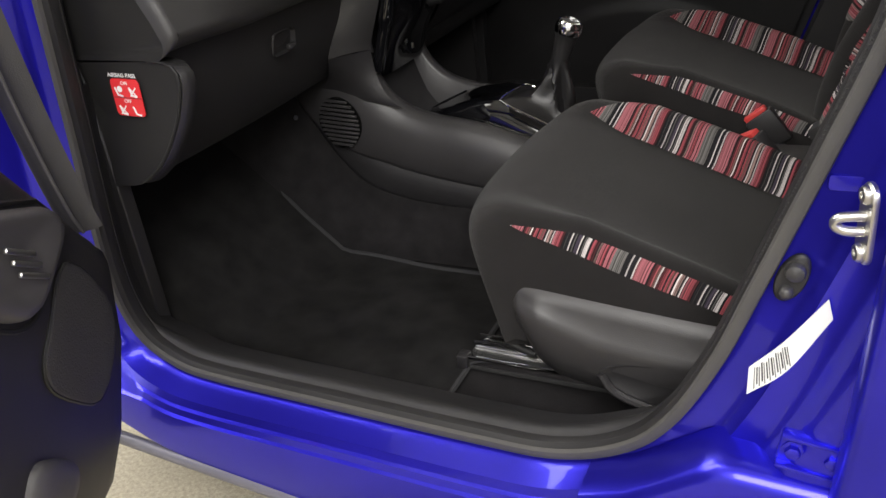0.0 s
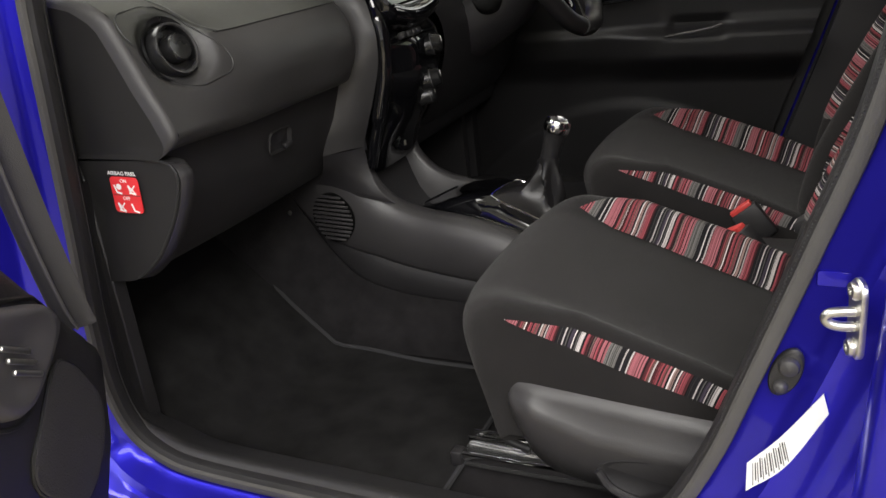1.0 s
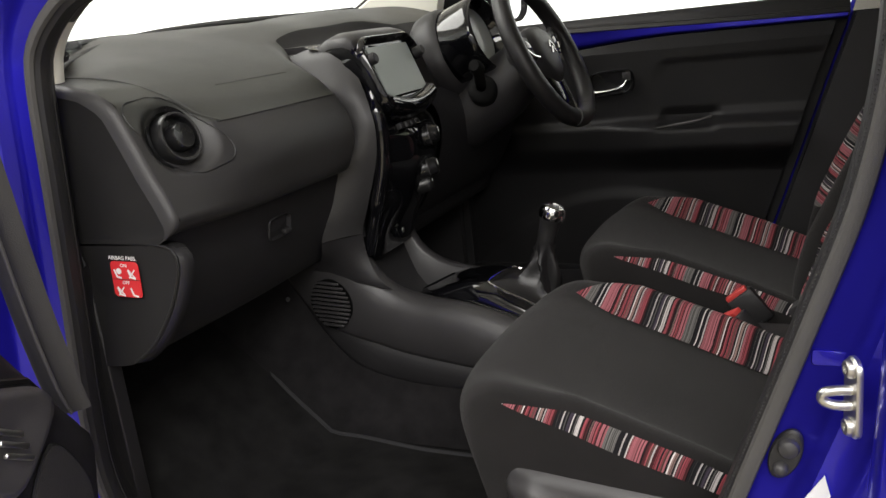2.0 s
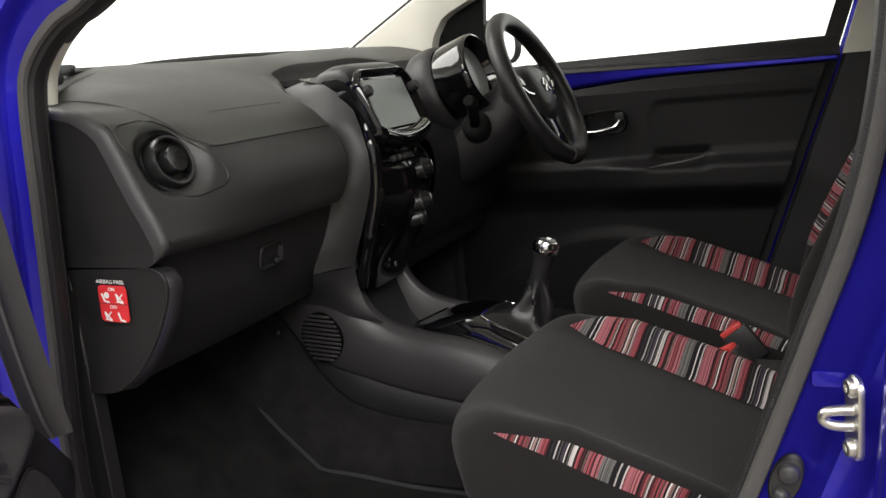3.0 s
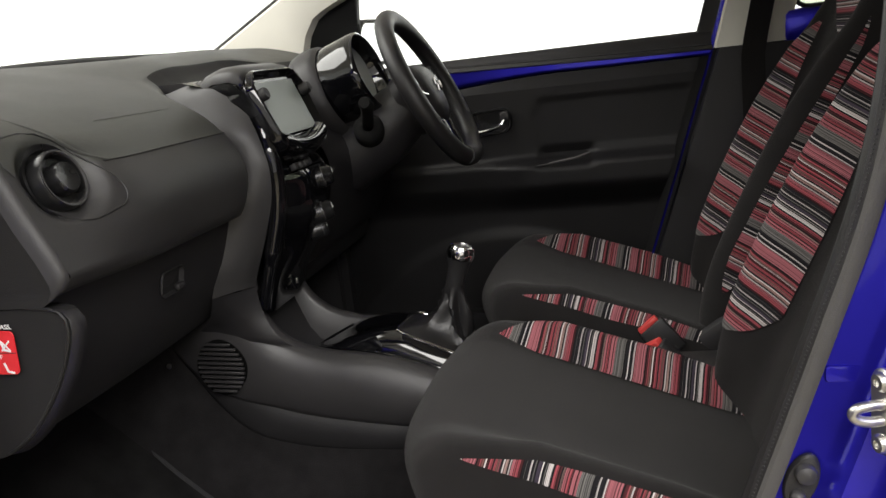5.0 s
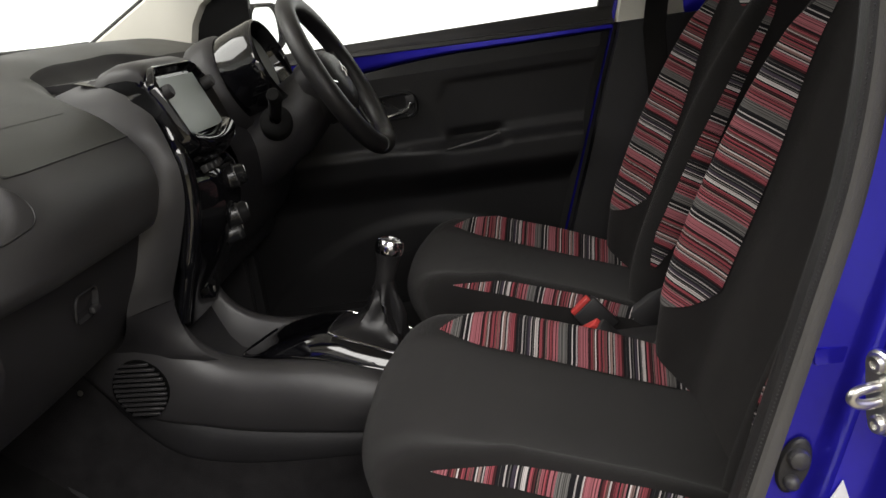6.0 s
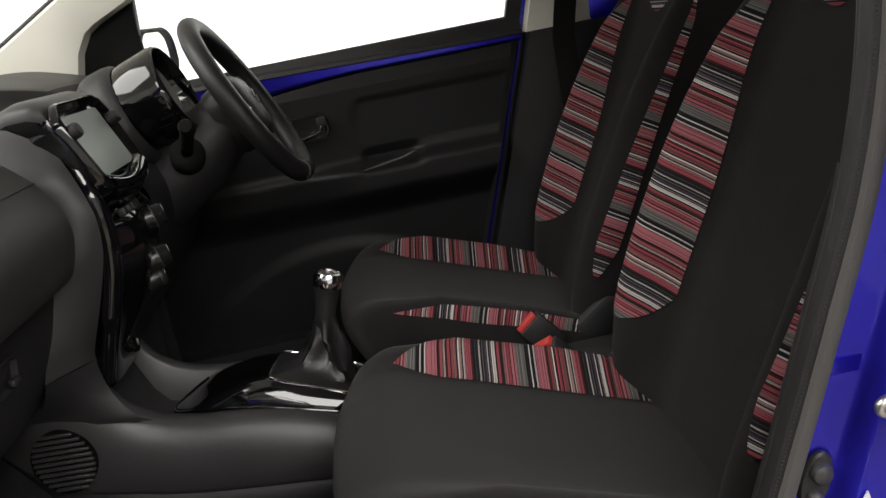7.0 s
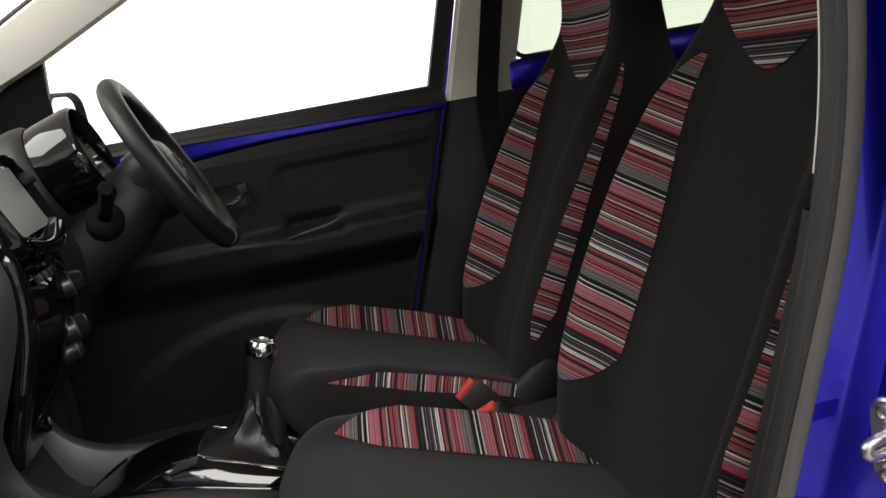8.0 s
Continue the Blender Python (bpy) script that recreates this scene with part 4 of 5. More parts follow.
part("satin_strip", skin([[tuple(np.array(l) * (1 - k) + np.array(r) * k + np.array((0.008, -0.004, 0.004)) * math.sin(math.pi * k)) for l, r in zip(left, right)] for k in np.linspace(0, 1, 7)]), SATIN, dash, "satin grey strip beside the middle console", smooth=60)
lo_l = curve([(0.104, -0.217, 0.7025), (0.092, -0.204, 0.680), (0.076, -0.187, 0.660), (0.056, -0.171, 0.643), (0.036, -0.161, 0.631), (0.02, -0.1555, 0.622)], 30)
lo_r = curve([(0.148, -0.1455, 0.6995), (0.151, -0.147, 0.672), (0.158, -0.149, 0.645), (0.170, -0.151, 0.622), (0.186, -0.152, 0.604), (0.20, -0.150, 0.594)], 30)
part("console_shoulder", skin([[tuple(np.array(l) * (1 - k) + np.array(r) * k + np.array((0.003, -0.004, 0.002)) * math.sin(math.pi * k)) for l, r in zip(lo_l, lo_r)] for k in np.linspace(0, 1, 8)]), PLASTIC, dash, "dark panel below the strip", smooth=60)
# tray behind the screen
part("tray_well", skin([[(x, y, z) for x, z in ((-0.04, 1.030), (0.02, 1.027), (0.10, 1.027), (0.125, 1.015), (0.15, 0.95), (0.13, 0.8), (0.11, 0.62))] for y in np.linspace(-0.112, 0.14, 10)]), PLASTIC, dash, "dark storage tray in the dash top")
A, B, C, D = (Vector(v) for v in ((0.020, -0.122, 1.045), (0.125, -0.119, 1.043), (0.125, 0.14, 1.043), (0.030, 0.14, 1.042)))
ledge = part("tray_ledge", thick([[tuple(A.lerp(B, u).lerp(D.lerp(C, u), v)) for v in np.linspace(0, 1, 10)] for u in np.linspace(0, 1, 6)], (0, 0, -0.012)), PLASTIC, dash, "slotted ledge of the tray", smooth=60)
for k in range(8):
    part("tray_slot", box_at(0.052 + 0.005 * k, -0.088 + 0.013 * k, 1.0436, 0.030, 0.0055, 0.003, 0.001, rz=-25), INK, ledge)


def rim_x(y):
    """The rim of the tray: a rounded tip beside the passenger pad, then the brow, then round to the driver's side."""
    return np.interp(y, (-0.122, -0.118, -0.110, -0.095, -0.075, -0.045, 0.0, 0.06, 0.20, 0.24, 0.27), (0.012, 0.006, 0.0, -0.005, -0.010, -0.015, -0.018, -0.020, -0.018, 0.0, 0.05))


def top_row(y):
    xe = rim_x(y)
    row = []
    for f in np.linspace(0, 1, 30):
        x = -0.33 + (xe + 0.33) * f
        row.append((x, y, np.interp(x, UPPER[:, 0], UPPER[:, 1]) + brow(x, y) + 0.012 * smooth01((y - 0.05) / 0.3) - 0.002 * smooth01((f - 0.96) / 0.04)))
    top, reach = row[-1][2], np.interp(y, (-0.122, -0.10, -0.06, 0.0, 0.20), (0.012, 0.024, 0.040, 0.056, 0.060))
    return row, [row[-1]] + [(xe + reach * k, y, top - (top - 1.041) * (1 - (1 - k) ** 1.8 if k > 0.12 else 1.3 * k)) for k in (0.04, 0.10, 0.2, 0.35, 0.5, 0.65, 0.8, 0.92, 1.0)]


TOPROWS = [top_row(y) for y in np.concatenate([-0.122 + 0.12 * np.linspace(0, 1, 26) ** 1.5, np.linspace(0.01, 0.60, 30)])]
part("top_pad", skin([r[0] for r in TOPROWS]), SOFT, dash, "grey-green grained soft top pad", smooth=50)
part("tray_wall", skin([r[1] for r in TOPROWS]), CAPBLACK, dash, "dark curved wall of the dash-top tray", smooth=50)
part("driver_top", skin([[(x, y, z) for x, z in curve([(0.02, 1.030), (0.05, 1.034), (0.085, 1.032), (0.14, 1.0), (0.17, 0.95), (0.175, 0.90), (0.16, 0.85), (0.13, 0.80), (0.12, 0.70), (0.10, 0.62), (0.02, 0.60)], 40)] for y in np.concatenate([np.linspace(0.09, 0.60, 20)])]), DARK, dash, "black driver side of the dashboard", smooth=60)
part("driver_end_vent", moved(lathe([(0.045, -0.02), (0.046, 0.004), (0.042, 0.008), (0.036, 0.004), (0.0, 0.0)], 32), basis((0.165, 0.535, 0.948), (0, 1, 0), (0.9, 0.3, 0.3))), DARK, dash)

# centre stack
stack = thing("centre_stack", (0.18, -0.02, 0.70), "piano black centre stack with touch screen and heater knobs", "centre stack")
def fascia_row(s):
    """One upright line of the fascia, s of the way across; its middle stands proud round the heater knobs."""
    row = []
    for x, z in curve([(0.10, 1.044), (0.14, 1.030), (0.155, 1.0), (0.172, 0.94), (0.205, 0.905), (0.224, 0.870), (0.222, 0.82), (0.205, 0.765), (0.178, 0.71), (0.150, 0.64)], 40):
        proud = 0.012 * smooth01((0.915 - z) / 0.04) * smooth01((z - 0.68) / 0.06) * smooth01(1.4 - abs(2 * s - 1.1) * 1.6)
        row.append((x - 0.02 * abs(2 * s - 1) ** 4 + proud, -0.146 + 0.245 * s - 0.03 * (s - 0.5) * smooth01((0.85 - z) / 0.1), z))
    return row


part("fascia", skin([fascia_row(a) for a in np.linspace(0, 1, 26)]), GLOSS, stack, "piano black fascia", smooth=60)
part("gloss_post", tube(curve([(0.176, -0.131, 1.016), (0.192, -0.138, 0.985), (0.208, -0.146, 0.94), (0.216, -0.149, 0.89), (0.209, -0.145, 0.83), (0.190, -0.140, 0.77), (0.168, -0.136, 0.71), (0.150, -0.132, 0.66)], 40), [0.011] * 10 + [0.0145] * 20 + [0.011] * 10, 12), GLOSS, stack, "piano black post")
SCR = basis((0.212, -0.048, 0.981), (0.0, 1, 0), (0.93, 0.0, 0.37))
bezel_out = [(x * (1 - 0.14 * max(0.0, -y / 0.07) ** 1.5), y) for x, y in rounded(0.216, 0.146, 0.034, 8)]
part("screen_bezel", moved(skin([[(x * k, y * k, h) for x, y in bezel_out] for k, h in ((0.97, -0.06), (1.005, -0.014), (1.005, -0.002), (0.985, 0.0085), (0.95, 0.0115), (0.91, 0.010), (0.86, 0.002), (0.80, -0.001), (0.60, -0.003))], closed=True), SCR), GLOSS, stack, "piano black screen bezel", smooth=50)
part("bezel_back", moved(plate([(x * 0.97, y * 0.97) for x, y in bezel_out], 0.004, 0.001), SCR @ pose(0, 0, -0.012)), GLOSS, stack)
part("bezel_chin", moved(skin([[(x, y0 + dy - 0.016 * (x / 0.09) ** 2 * -1, h) for x in np.linspace(-0.088, 0.088, 25)] for y0, dy, h in ((-0.047, 0.0, 0.001), (-0.052, 0.0, 0.009), (-0.060, 0.0, 0.0145), (-0.070, 0.0, 0.0145), (-0.080, 0.0, 0.008), (-0.086, 0.0, -0.006), (-0.088, 0.0, -0.03))]), SCR), GLOSS, stack, "glossy curved chin below the screen", smooth=60)
part("screen", moved(plate(rounded(0.158, 0.094, 0.003), 0.002, 0.0005), SCR @ pose(0.002, 0.006, 0.0005)), SCREEN, stack, "switched-off touch screen with a grey reflection painted in")
for sx in (-1, 1):
    part("screen_knob", moved(lathe([(0.0105, -0.004), (0.0105, 0.010), (0.0085, 0.0135), (0, 0.014)], 20), SCR @ pose(sx * 0.093, 0.028, 0.008)), DARK, stack, "small black knob")
hood = [[(x, -0.048 + y * w, z - 0.013 * abs(y) ** 7) for y in np.linspace(-1, 1, 30)] for x, z, w in ((0.100, 1.040, 0.090), (0.115, 1.053, 0.096), (0.140, 1.061, 0.102), (0.168, 1.062, 0.107), (0.184, 1.057, 0.109), (0.190, 1.049, 0.108))]
part("screen_hood", thick(hood, (-0.004, 0, -0.012)), SATIN, stack, "satin hood over the screen", smooth=60)
for sd in (-1, 1):
    part("hood_side", skin([[(x + 0.002 * k, -0.048 + sd * (w - 0.0015 + 0.002 * math.sin(math.pi * k / 5)), z - 0.017 - 0.008 * k) for k in range(6)] for x, z, w in ((0.104, 1.042, 0.092), (0.115, 1.053, 0.096), (0.140, 1.061, 0.102), (0.168, 1.062, 0.107), (0.184, 1.057, 0.109), (0.190, 1.049, 0.108))]), GLOSS, stack, "piano black side of the hood", smooth=60)
for k in range(4):
    part("switch", box_at(0.2335 - 0.002 * abs(k - 1.5), -0.100 + 0.020 * k, 0.889, 0.012, 0.016, 0.012, 0.003, ry=-20), DARK, stack, "small black switch")
for z, x, big in ((0.858, 0.243, True), (0.795, 0.234, True), (0.764, 0.224, False)):
    m = basis((x, -0.008, z), (0, 1, 0), (0.93, 0.32, 0.18))
    k = part("heater_knob", moved(lathe([(0.020, -0.02), (0.020, 0.001), (0.018, 0.003), (0.0165, 0.013), (0.014, 0.0165), (0.010, 0.017), (0, 0.017)] if big else [(0.017, -0.02), (0.016, 0.008), (0.013, 0.012), (0, 0.012)], 28), m), VENTBLACK, stack, "round black heater knob")
    part("knob_ring", moved(lathe([(0.0202, -0.001), (0.0205, 0.0), (0.0202, 0.001)] if big else [(0.0165, 0.003), (0.0168, 0.004), (0.0165, 0.005)], 28), m), SATIN, k)
    part("pointer", moved(rbox(0.0025, 0.011, 0.0012, 0.0004, 1), m @ pose(0.004, 0.006, 0.0173 if big else 0.0123)), WHITE, k, "white pointer line")
part("power_socket", moved(lathe([(0.013, 0.0), (0.013, 0.005), (0.010, 0.006), (0.009, -0.01), (0, -0.012)], 24), basis((0.168, -0.045, 0.677), (0, 1, 0), (0.95, 0, 0.3))), GLOSS, stack, "power socket")
part("socket_mark", box_at(0.174, -0.035, 0.678, 0.003, 0.006, 0.010, 0.001), STEEL, stack)

# instrument pod on the column
pod = thing("instrument_pod", (0.2, 0.29, 0.93), "round glossy black instrument pod on the steering column", "instrument pod")
POD = basis((0.258, 0.284, 1.023), (0, 1, 0), (0.94, -0.05, 0.30))
part("pod_shell", moved(lathe([(0.062, -0.125), (0.078, -0.10), (0.084, -0.05), (0.085, 0.0), (0.083, 0.012), (0.079, 0.014), (0.075, 0.008), (0.066, -0.03)], 48), POD), GLOSS, pod, "piano black round housing", smooth=60)
part("dial", moved(lathe([(0.068, -0.032), (0.03, -0.031), (0, -0.031)], 40), POD), DARK, pod, "dark dial face")
part("dial_ring", moved(lathe([(0.069, -0.026), (0.066, -0.018), (0.062, -0.022), (0.060, -0.030)], 40), POD), CHROME, pod, "bright dial ring")
part("dial_lens", moved(plate([(0.066 * math.cos(a), 0.066 * math.sin(a)) for a in np.linspace(0, 6.2832, 40, endpoint=False)], 0.001, 0.0003), POD @ pose(0, 0, -0.016)), DIALLENS, pod, "dial lens with a pale window reflection painted in")
part("pod_collar", moved(skin([[(r * math.cos(a) * (1.04 if math.sin(a) < 0 else 1.0), r * math.sin(a) * (1.14 if math.sin(a) < 0 else 1), h) for a in np.linspace(0, 2 * math.pi, 40, endpoint=False)] for r, h in ((0.066, -0.150), (0.080, -0.142), (0.090, -0.128), (0.0935, -0.110), (0.0930, -0.088), (0.0900, -0.074), (0.0835, -0.068))], closed=True), POD), PLASTIC, pod, "black collar behind the pod", smooth=60)

# steering wheel and column
wheel = thing("steering_wheel", (0.381, 0.3155, 0.976), "black leather three-spoke steering wheel", "steering wheel")
AX = Vector((0.904, 0.003, 0.428))
WH = basis((0.381, 0.3155, 0.976), (0, 1, 0), AX)
R = 0.163
part("rim", moved(tube([(R * math.cos(a), R * math.sin(a) if math.sin(a) > -0.9 else R * math.sin(a) * 0.985, 0) for a in np.linspace(0, 2 * math.pi, 72, endpoint=False)], 0.0190, 14, closed=True), WH), LEATHER, wheel, "black leather rim", smooth=60)
hub_line = curve([(0.0, 0.062), (0.048, 0.055), (0.070, 0.030), (0.066, -0.010), (0.050, -0.050), (0.022, -0.074), (-0.022, -0.074), (-0.050, -0.050), (-0.066, -0.010), (-0.070, 0.030), (-0.048, 0.055)], 44, closed=True)
part("hub", moved(skin([[(x * k, y * k, h) for x, y in hub_line] for k, h in ((0.95, -0.06), (1.0, -0.03), (0.99, -0.010), (0.93, 0.0), (0.7, 0.010), (0.35, 0.014), (0.0, 0.015))], closed=True), WH), PLASTIC, wheel, "black airbag cover", smooth=60)
for a in (12, 168):
    ca, sa = math.cos(radians(a)), math.sin(radians(a))
    sp = part("spoke", moved(skin([[(ca * r - sa * t, sa * r + ca * t, h) for t, h in ((-w, -0.010), (-w * 0.8, -0.003), (0, -0.001), (w * 0.8, -0.003), (w, -0.010), (0, -0.022))] for r, w in ((0.055, 0.030), (0.085, 0.026), (0.12, 0.024), (0.160, 0.026))], closed=True, caps=True), WH), SATIN, wheel, "satin spoke with buttons")
    part("spoke_button", moved(rbox(0.034, 0.018, 0.008, 0.004), WH @ pose(ca * 0.095, sa * 0.095, 0.0, 0, 0, a)), GLOSS, sp)
    part("spoke_trim", moved(tube(curve([(ca * 0.070, sa * 0.07 - 0.026, 0.004), (ca * 0.095, sa * 0.095 - 0.024, 0.002), (ca * 0.115, sa * 0.115 - 0.012, 0.0)], 10), 0.003, 6), WH), CHROME, sp)
part("lower_spoke", moved(skin([[(w * t, -r, h) for t, h in ((-1, -0.012), (-0.8, -0.004), (0, -0.002), (0.8, -0.004), (1, -0.012), (0, -0.024))] for r, w in ((0.05, 0.050), (0.09, 0.040), (0.13, 0.036), (0.164, 0.040))], closed=True, caps=True), WH), GLOSS, wheel, "glossy black lower spoke")
part("lower_rim_insert", moved(tube([(R * math.cos(a), R * math.sin(a) * 0.985, 0.003) for a in np.linspace(radians(252), radians(288), 14)], 0.0193, 12), WH), SATIN, wheel, "satin insert at the bottom of the rim")
for dy in (0.009, -0.005):
    part("badge", moved(tube([(-0.014, dy - 0.008, 0.0165), (0.0, dy + 0.006, 0.0175), (0.014, dy - 0.008, 0.0165)], 0.0019, 6), WH), CHROME, wheel, "plain chrome badge shape")
column = thing("steering_column", (0.25, 0.315, 0.88), "black column shroud with stalks", "steering column")
part("shroud", moved(skin([[(a * math.cos(t), b * math.sin(t) + c, h) for t in np.linspace(0, 2 * math.pi, 28, endpoint=False)] for a, b, c, h in ((0.062, 0.055, -0.005, -0.045), (0.072, 0.062, -0.008, -0.07), (0.080, 0.070, -0.02, -0.12), (0.085, 0.075, -0.03, -0.24))], closed=True, caps=True), WH), PLASTIC, column, "black plastic shroud", smooth=60)
part("knee_panel", skin([[(x, y, z) for x, z in curve([(0.150, 0.945), (0.205, 0.90), (0.215, 0.84), (0.19, 0.76), (0.14, 0.68), (0.06, 0.62)], 22)] for y in np.linspace(0.105, 0.58, 16)]), PLASTIC, column, "black knee panel", smooth=60)
stalk = part("stalk", tube(curve([(0.266, 0.24, 0.915), (0.276, 0.19, 0.932), (0.290, 0.150, 0.952), (0.300, 0.118, 0.967)], 16), [0.009] * 6 + [0.0120] * 10, 14), MATTE, column, "black column stalk")
part("stalk_boot", moved(lathe([(0.031, -0.03), (0.031, -0.004), (0.027, 0.006), (0.018, 0.011), (0.011, 0.012)], 28), basis((0.268, 0.215, 0.916), (1, 0, 0), (0.22, -0.90, 0.38))), MATTE, stalk, "round black rubber stalk boot")
part("stalk_knob", tube([(0.298, 0.135, 0.962), (0.301, 0.108, 0.970), (0.302, 0.100, 0.972)], [0.0125, 0.013, 0.010], 14), MATTE, stalk)
part("stalk", tube(curve([(0.285, 0.39, 0.930), (0.292, 0.44, 0.945), (0.298, 0.51, 0.957)], 16), [0.006] * 8 + [0.0105] * 8, 12), DARK, column, "black column stalk")

# ---- centre console ----
console = thing("centre_console", (0.45, -0.03, 0.318), "dark plastic centre console with a raised rim", "centre console")
RIM = curve([(0.122, 0.730), (0.131, 0.690), (0.142, 0.652), (0.162, 0.617), (0.198, 0.590), (0.250, 0.575), (0.310, 0.567), (0.360, 0.557), (0.405, 0.544), (0.45, 0.529), (0.52, 0.506), (0.70, 0.48), (0.95, 0.46)], 50)
FOOT = curve([(-0.06, 0.66), (-0.03, 0.60), (0.005, 0.545), (0.045, 0.485), (0.095, 0.437), (0.16, 0.414), (0.25, 0.402), (0.40, 0.398), (0.60, 0.396), (0.80, 0.394), (0.95, 0.392)], 50)


def flank(s):
    """The console's side: from its foot over the flank, rim and down into the tray."""
    out = []
    for r, f in zip(RIM, FOOT):
        o = []
        fwd = smooth01((0.20 - r[0]) / 0.08)
        tray = min(r[1] - 0.018, max(0.510, r[1] - 0.16)) if r[0] < 0.5 else r[1] - 0.02
        low = 0.02 + 0.34 * smooth01((r[0] - 0.13) / 0.14)
        for k, dy, dz in ((low, 0.003, 0.0), (low + 0.02, -0.001, 0.0), (low + 0.07, -0.005, 0.0), (0.60, -0.008, 0.0), (0.74, -0.005, 0.0), (0.84, 0.001, 0.0), (0.92, 0.009, 0.0), (0.975, 0.019, 0.001), (1.0, 0.031, 0.001), (0.995, 0.041, 0.0), (0.97, 0.047, -0.002), (0.0, 0.052, 0.0)):
            yy = -0.155 + dy
            if dy == 0.052:
                p = (r[0], yy + 0.004, tray)
            else:
                p = (f[0] * (1 - k) + r[0] * k, yy, f[1] * (1 - k) + r[1] * k + dz)
            o.append((p[0], 2 * CX - 0.005 - p[1], p[2]) if s > 0 else p)
        out.append(o)
    return out


for s in (-1, 1):
    part("side_panel", skin(flank(s)), CONSOLE, console, "dark grained side panel with a soft rim", smooth=50)
    part("plinth", skin([[(f[0] * (1 - k) + r[0] * k, (lambda y: y if s < 0 else 2 * CX - 0.005 - y)(-0.155 + dy), f[1] * (1 - k) + r[1] * k) for k, dy in ((-0.06, 0.02), (0.0, 0.008), (0.06, 0.003), (0.20, 0.001), (0.34, 0.003), (0.385, 0.010))] for r, f in zip(RIM, FOOT)]), DARK, console, "black recessed plinth of the console", smooth=50)
    part("upper_side", skin([[(x, (y if s < 0 else 2 * CX - 0.005 - y), z) for x, y, z in row] for row in ([(-0.08, -0.16, 0.80), (-0.08, -0.16, 0.65)], [(0.128, -0.155, 0.78), (0.122, -0.148, 0.69)], [(0.14, -0.13, 0.76), (0.142, -0.125, 0.69)])]), PLASTIC, console)
tray = [[(x, y, z + 0.03 * abs((y - CX) / 0.1) ** 3) for y in np.linspace(-0.104, 0.049, 12)] for x, z in curve([(0.118, 0.64), (0.140, 0.575), (0.165, 0.530), (0.215, 0.515), (0.32, 0.512), (0.50, 0.505), (0.95, 0.45)], 30)]
part("tray", skin(tray), DARK, console, "dark open tray", smooth=60)
# parking cubby and low tunnel between the seats
part("tunnel", box_at(0.90, CX, 0.42, 0.9, 0.12, 0.16, 0.03), DARK, console, "black tunnel cover between the seats")
# speaker grille: slotted rounded disc
grille = part("speaker_grille", moved(plate([(0.044 * math.cos(a) * (1 + 0.05 * math.cos(2 * a)), 0.050 * math.sin(a)) for a in np.linspace(0, 2 * math.pi, 32, endpoint=False)], 0.002, 0.001), basis((0.070, -0.1640, 0.567), (1, 0, 0), (0, -1, 0))), VOIDBLACK, console, "slotted speaker grille")

for k in range(11):
    h = -0.042 + 0.0084 * k
    half = 0.042 * math.sqrt(max(0.05, 1 - (h / 0.050) ** 2))
    part("grille_slat", box_at(0.070, -0.1680, 0.567 + h, 2 * half, 0.0050, 0.0042, 0.0006, ry=4, seg=1), CONSOLE, grille)
# gear surround and lever
gear = thing("gear_lever", (0.43, -0.025, 0.545), "gear lever with leather boot and chrome-topped knob", "gear lever")
sur = curve([(0.190, -0.022), (0.222, -0.070), (0.275, -0.102), (0.36, -0.112), (0.52, -0.108), (0.56, -0.03), (0.52, 0.055), (0.36, 0.062), (0.275, 0.052), (0.222, 0.022)], 60, closed=True)
slope = lambda x: min(0.599, 0.572 - 0.44 * (x - 0.41))
ringpts = [(x, y, slope(x)) for x, y in curve([(0.366, -0.030), (0.363, -0.078), (0.371, -0.090), (0.42, -0.092), (0.50, -0.086), (0.515, -0.03), (0.50, 0.022), (0.42, 0.028), (0.382, 0.026), (0.373, 0.014)], 60, closed=True)]
rimpts = [(x, y, np.interp(x, (0.19, 0.24, 0.29, 0.34, 0.40, 0.45, 0.56), (0.548, 0.566, 0.566, 0.560, 0.543, 0.528, 0.492))) for x, y in sur]


def between(t, drop=0.0):
    """A loop of the glossy surround, t of the way from its outer rim up to the boot's frame."""
    out = []
    for r, i in zip(rimpts, ringpts):
        out.append((r[0] + (i[0] - r[0]) * t, r[1] + (i[1] - r[1]) * t, r[2] + (i[2] - r[2]) * t + 0.010 * math.sin(math.pi * t) - drop))
    return out


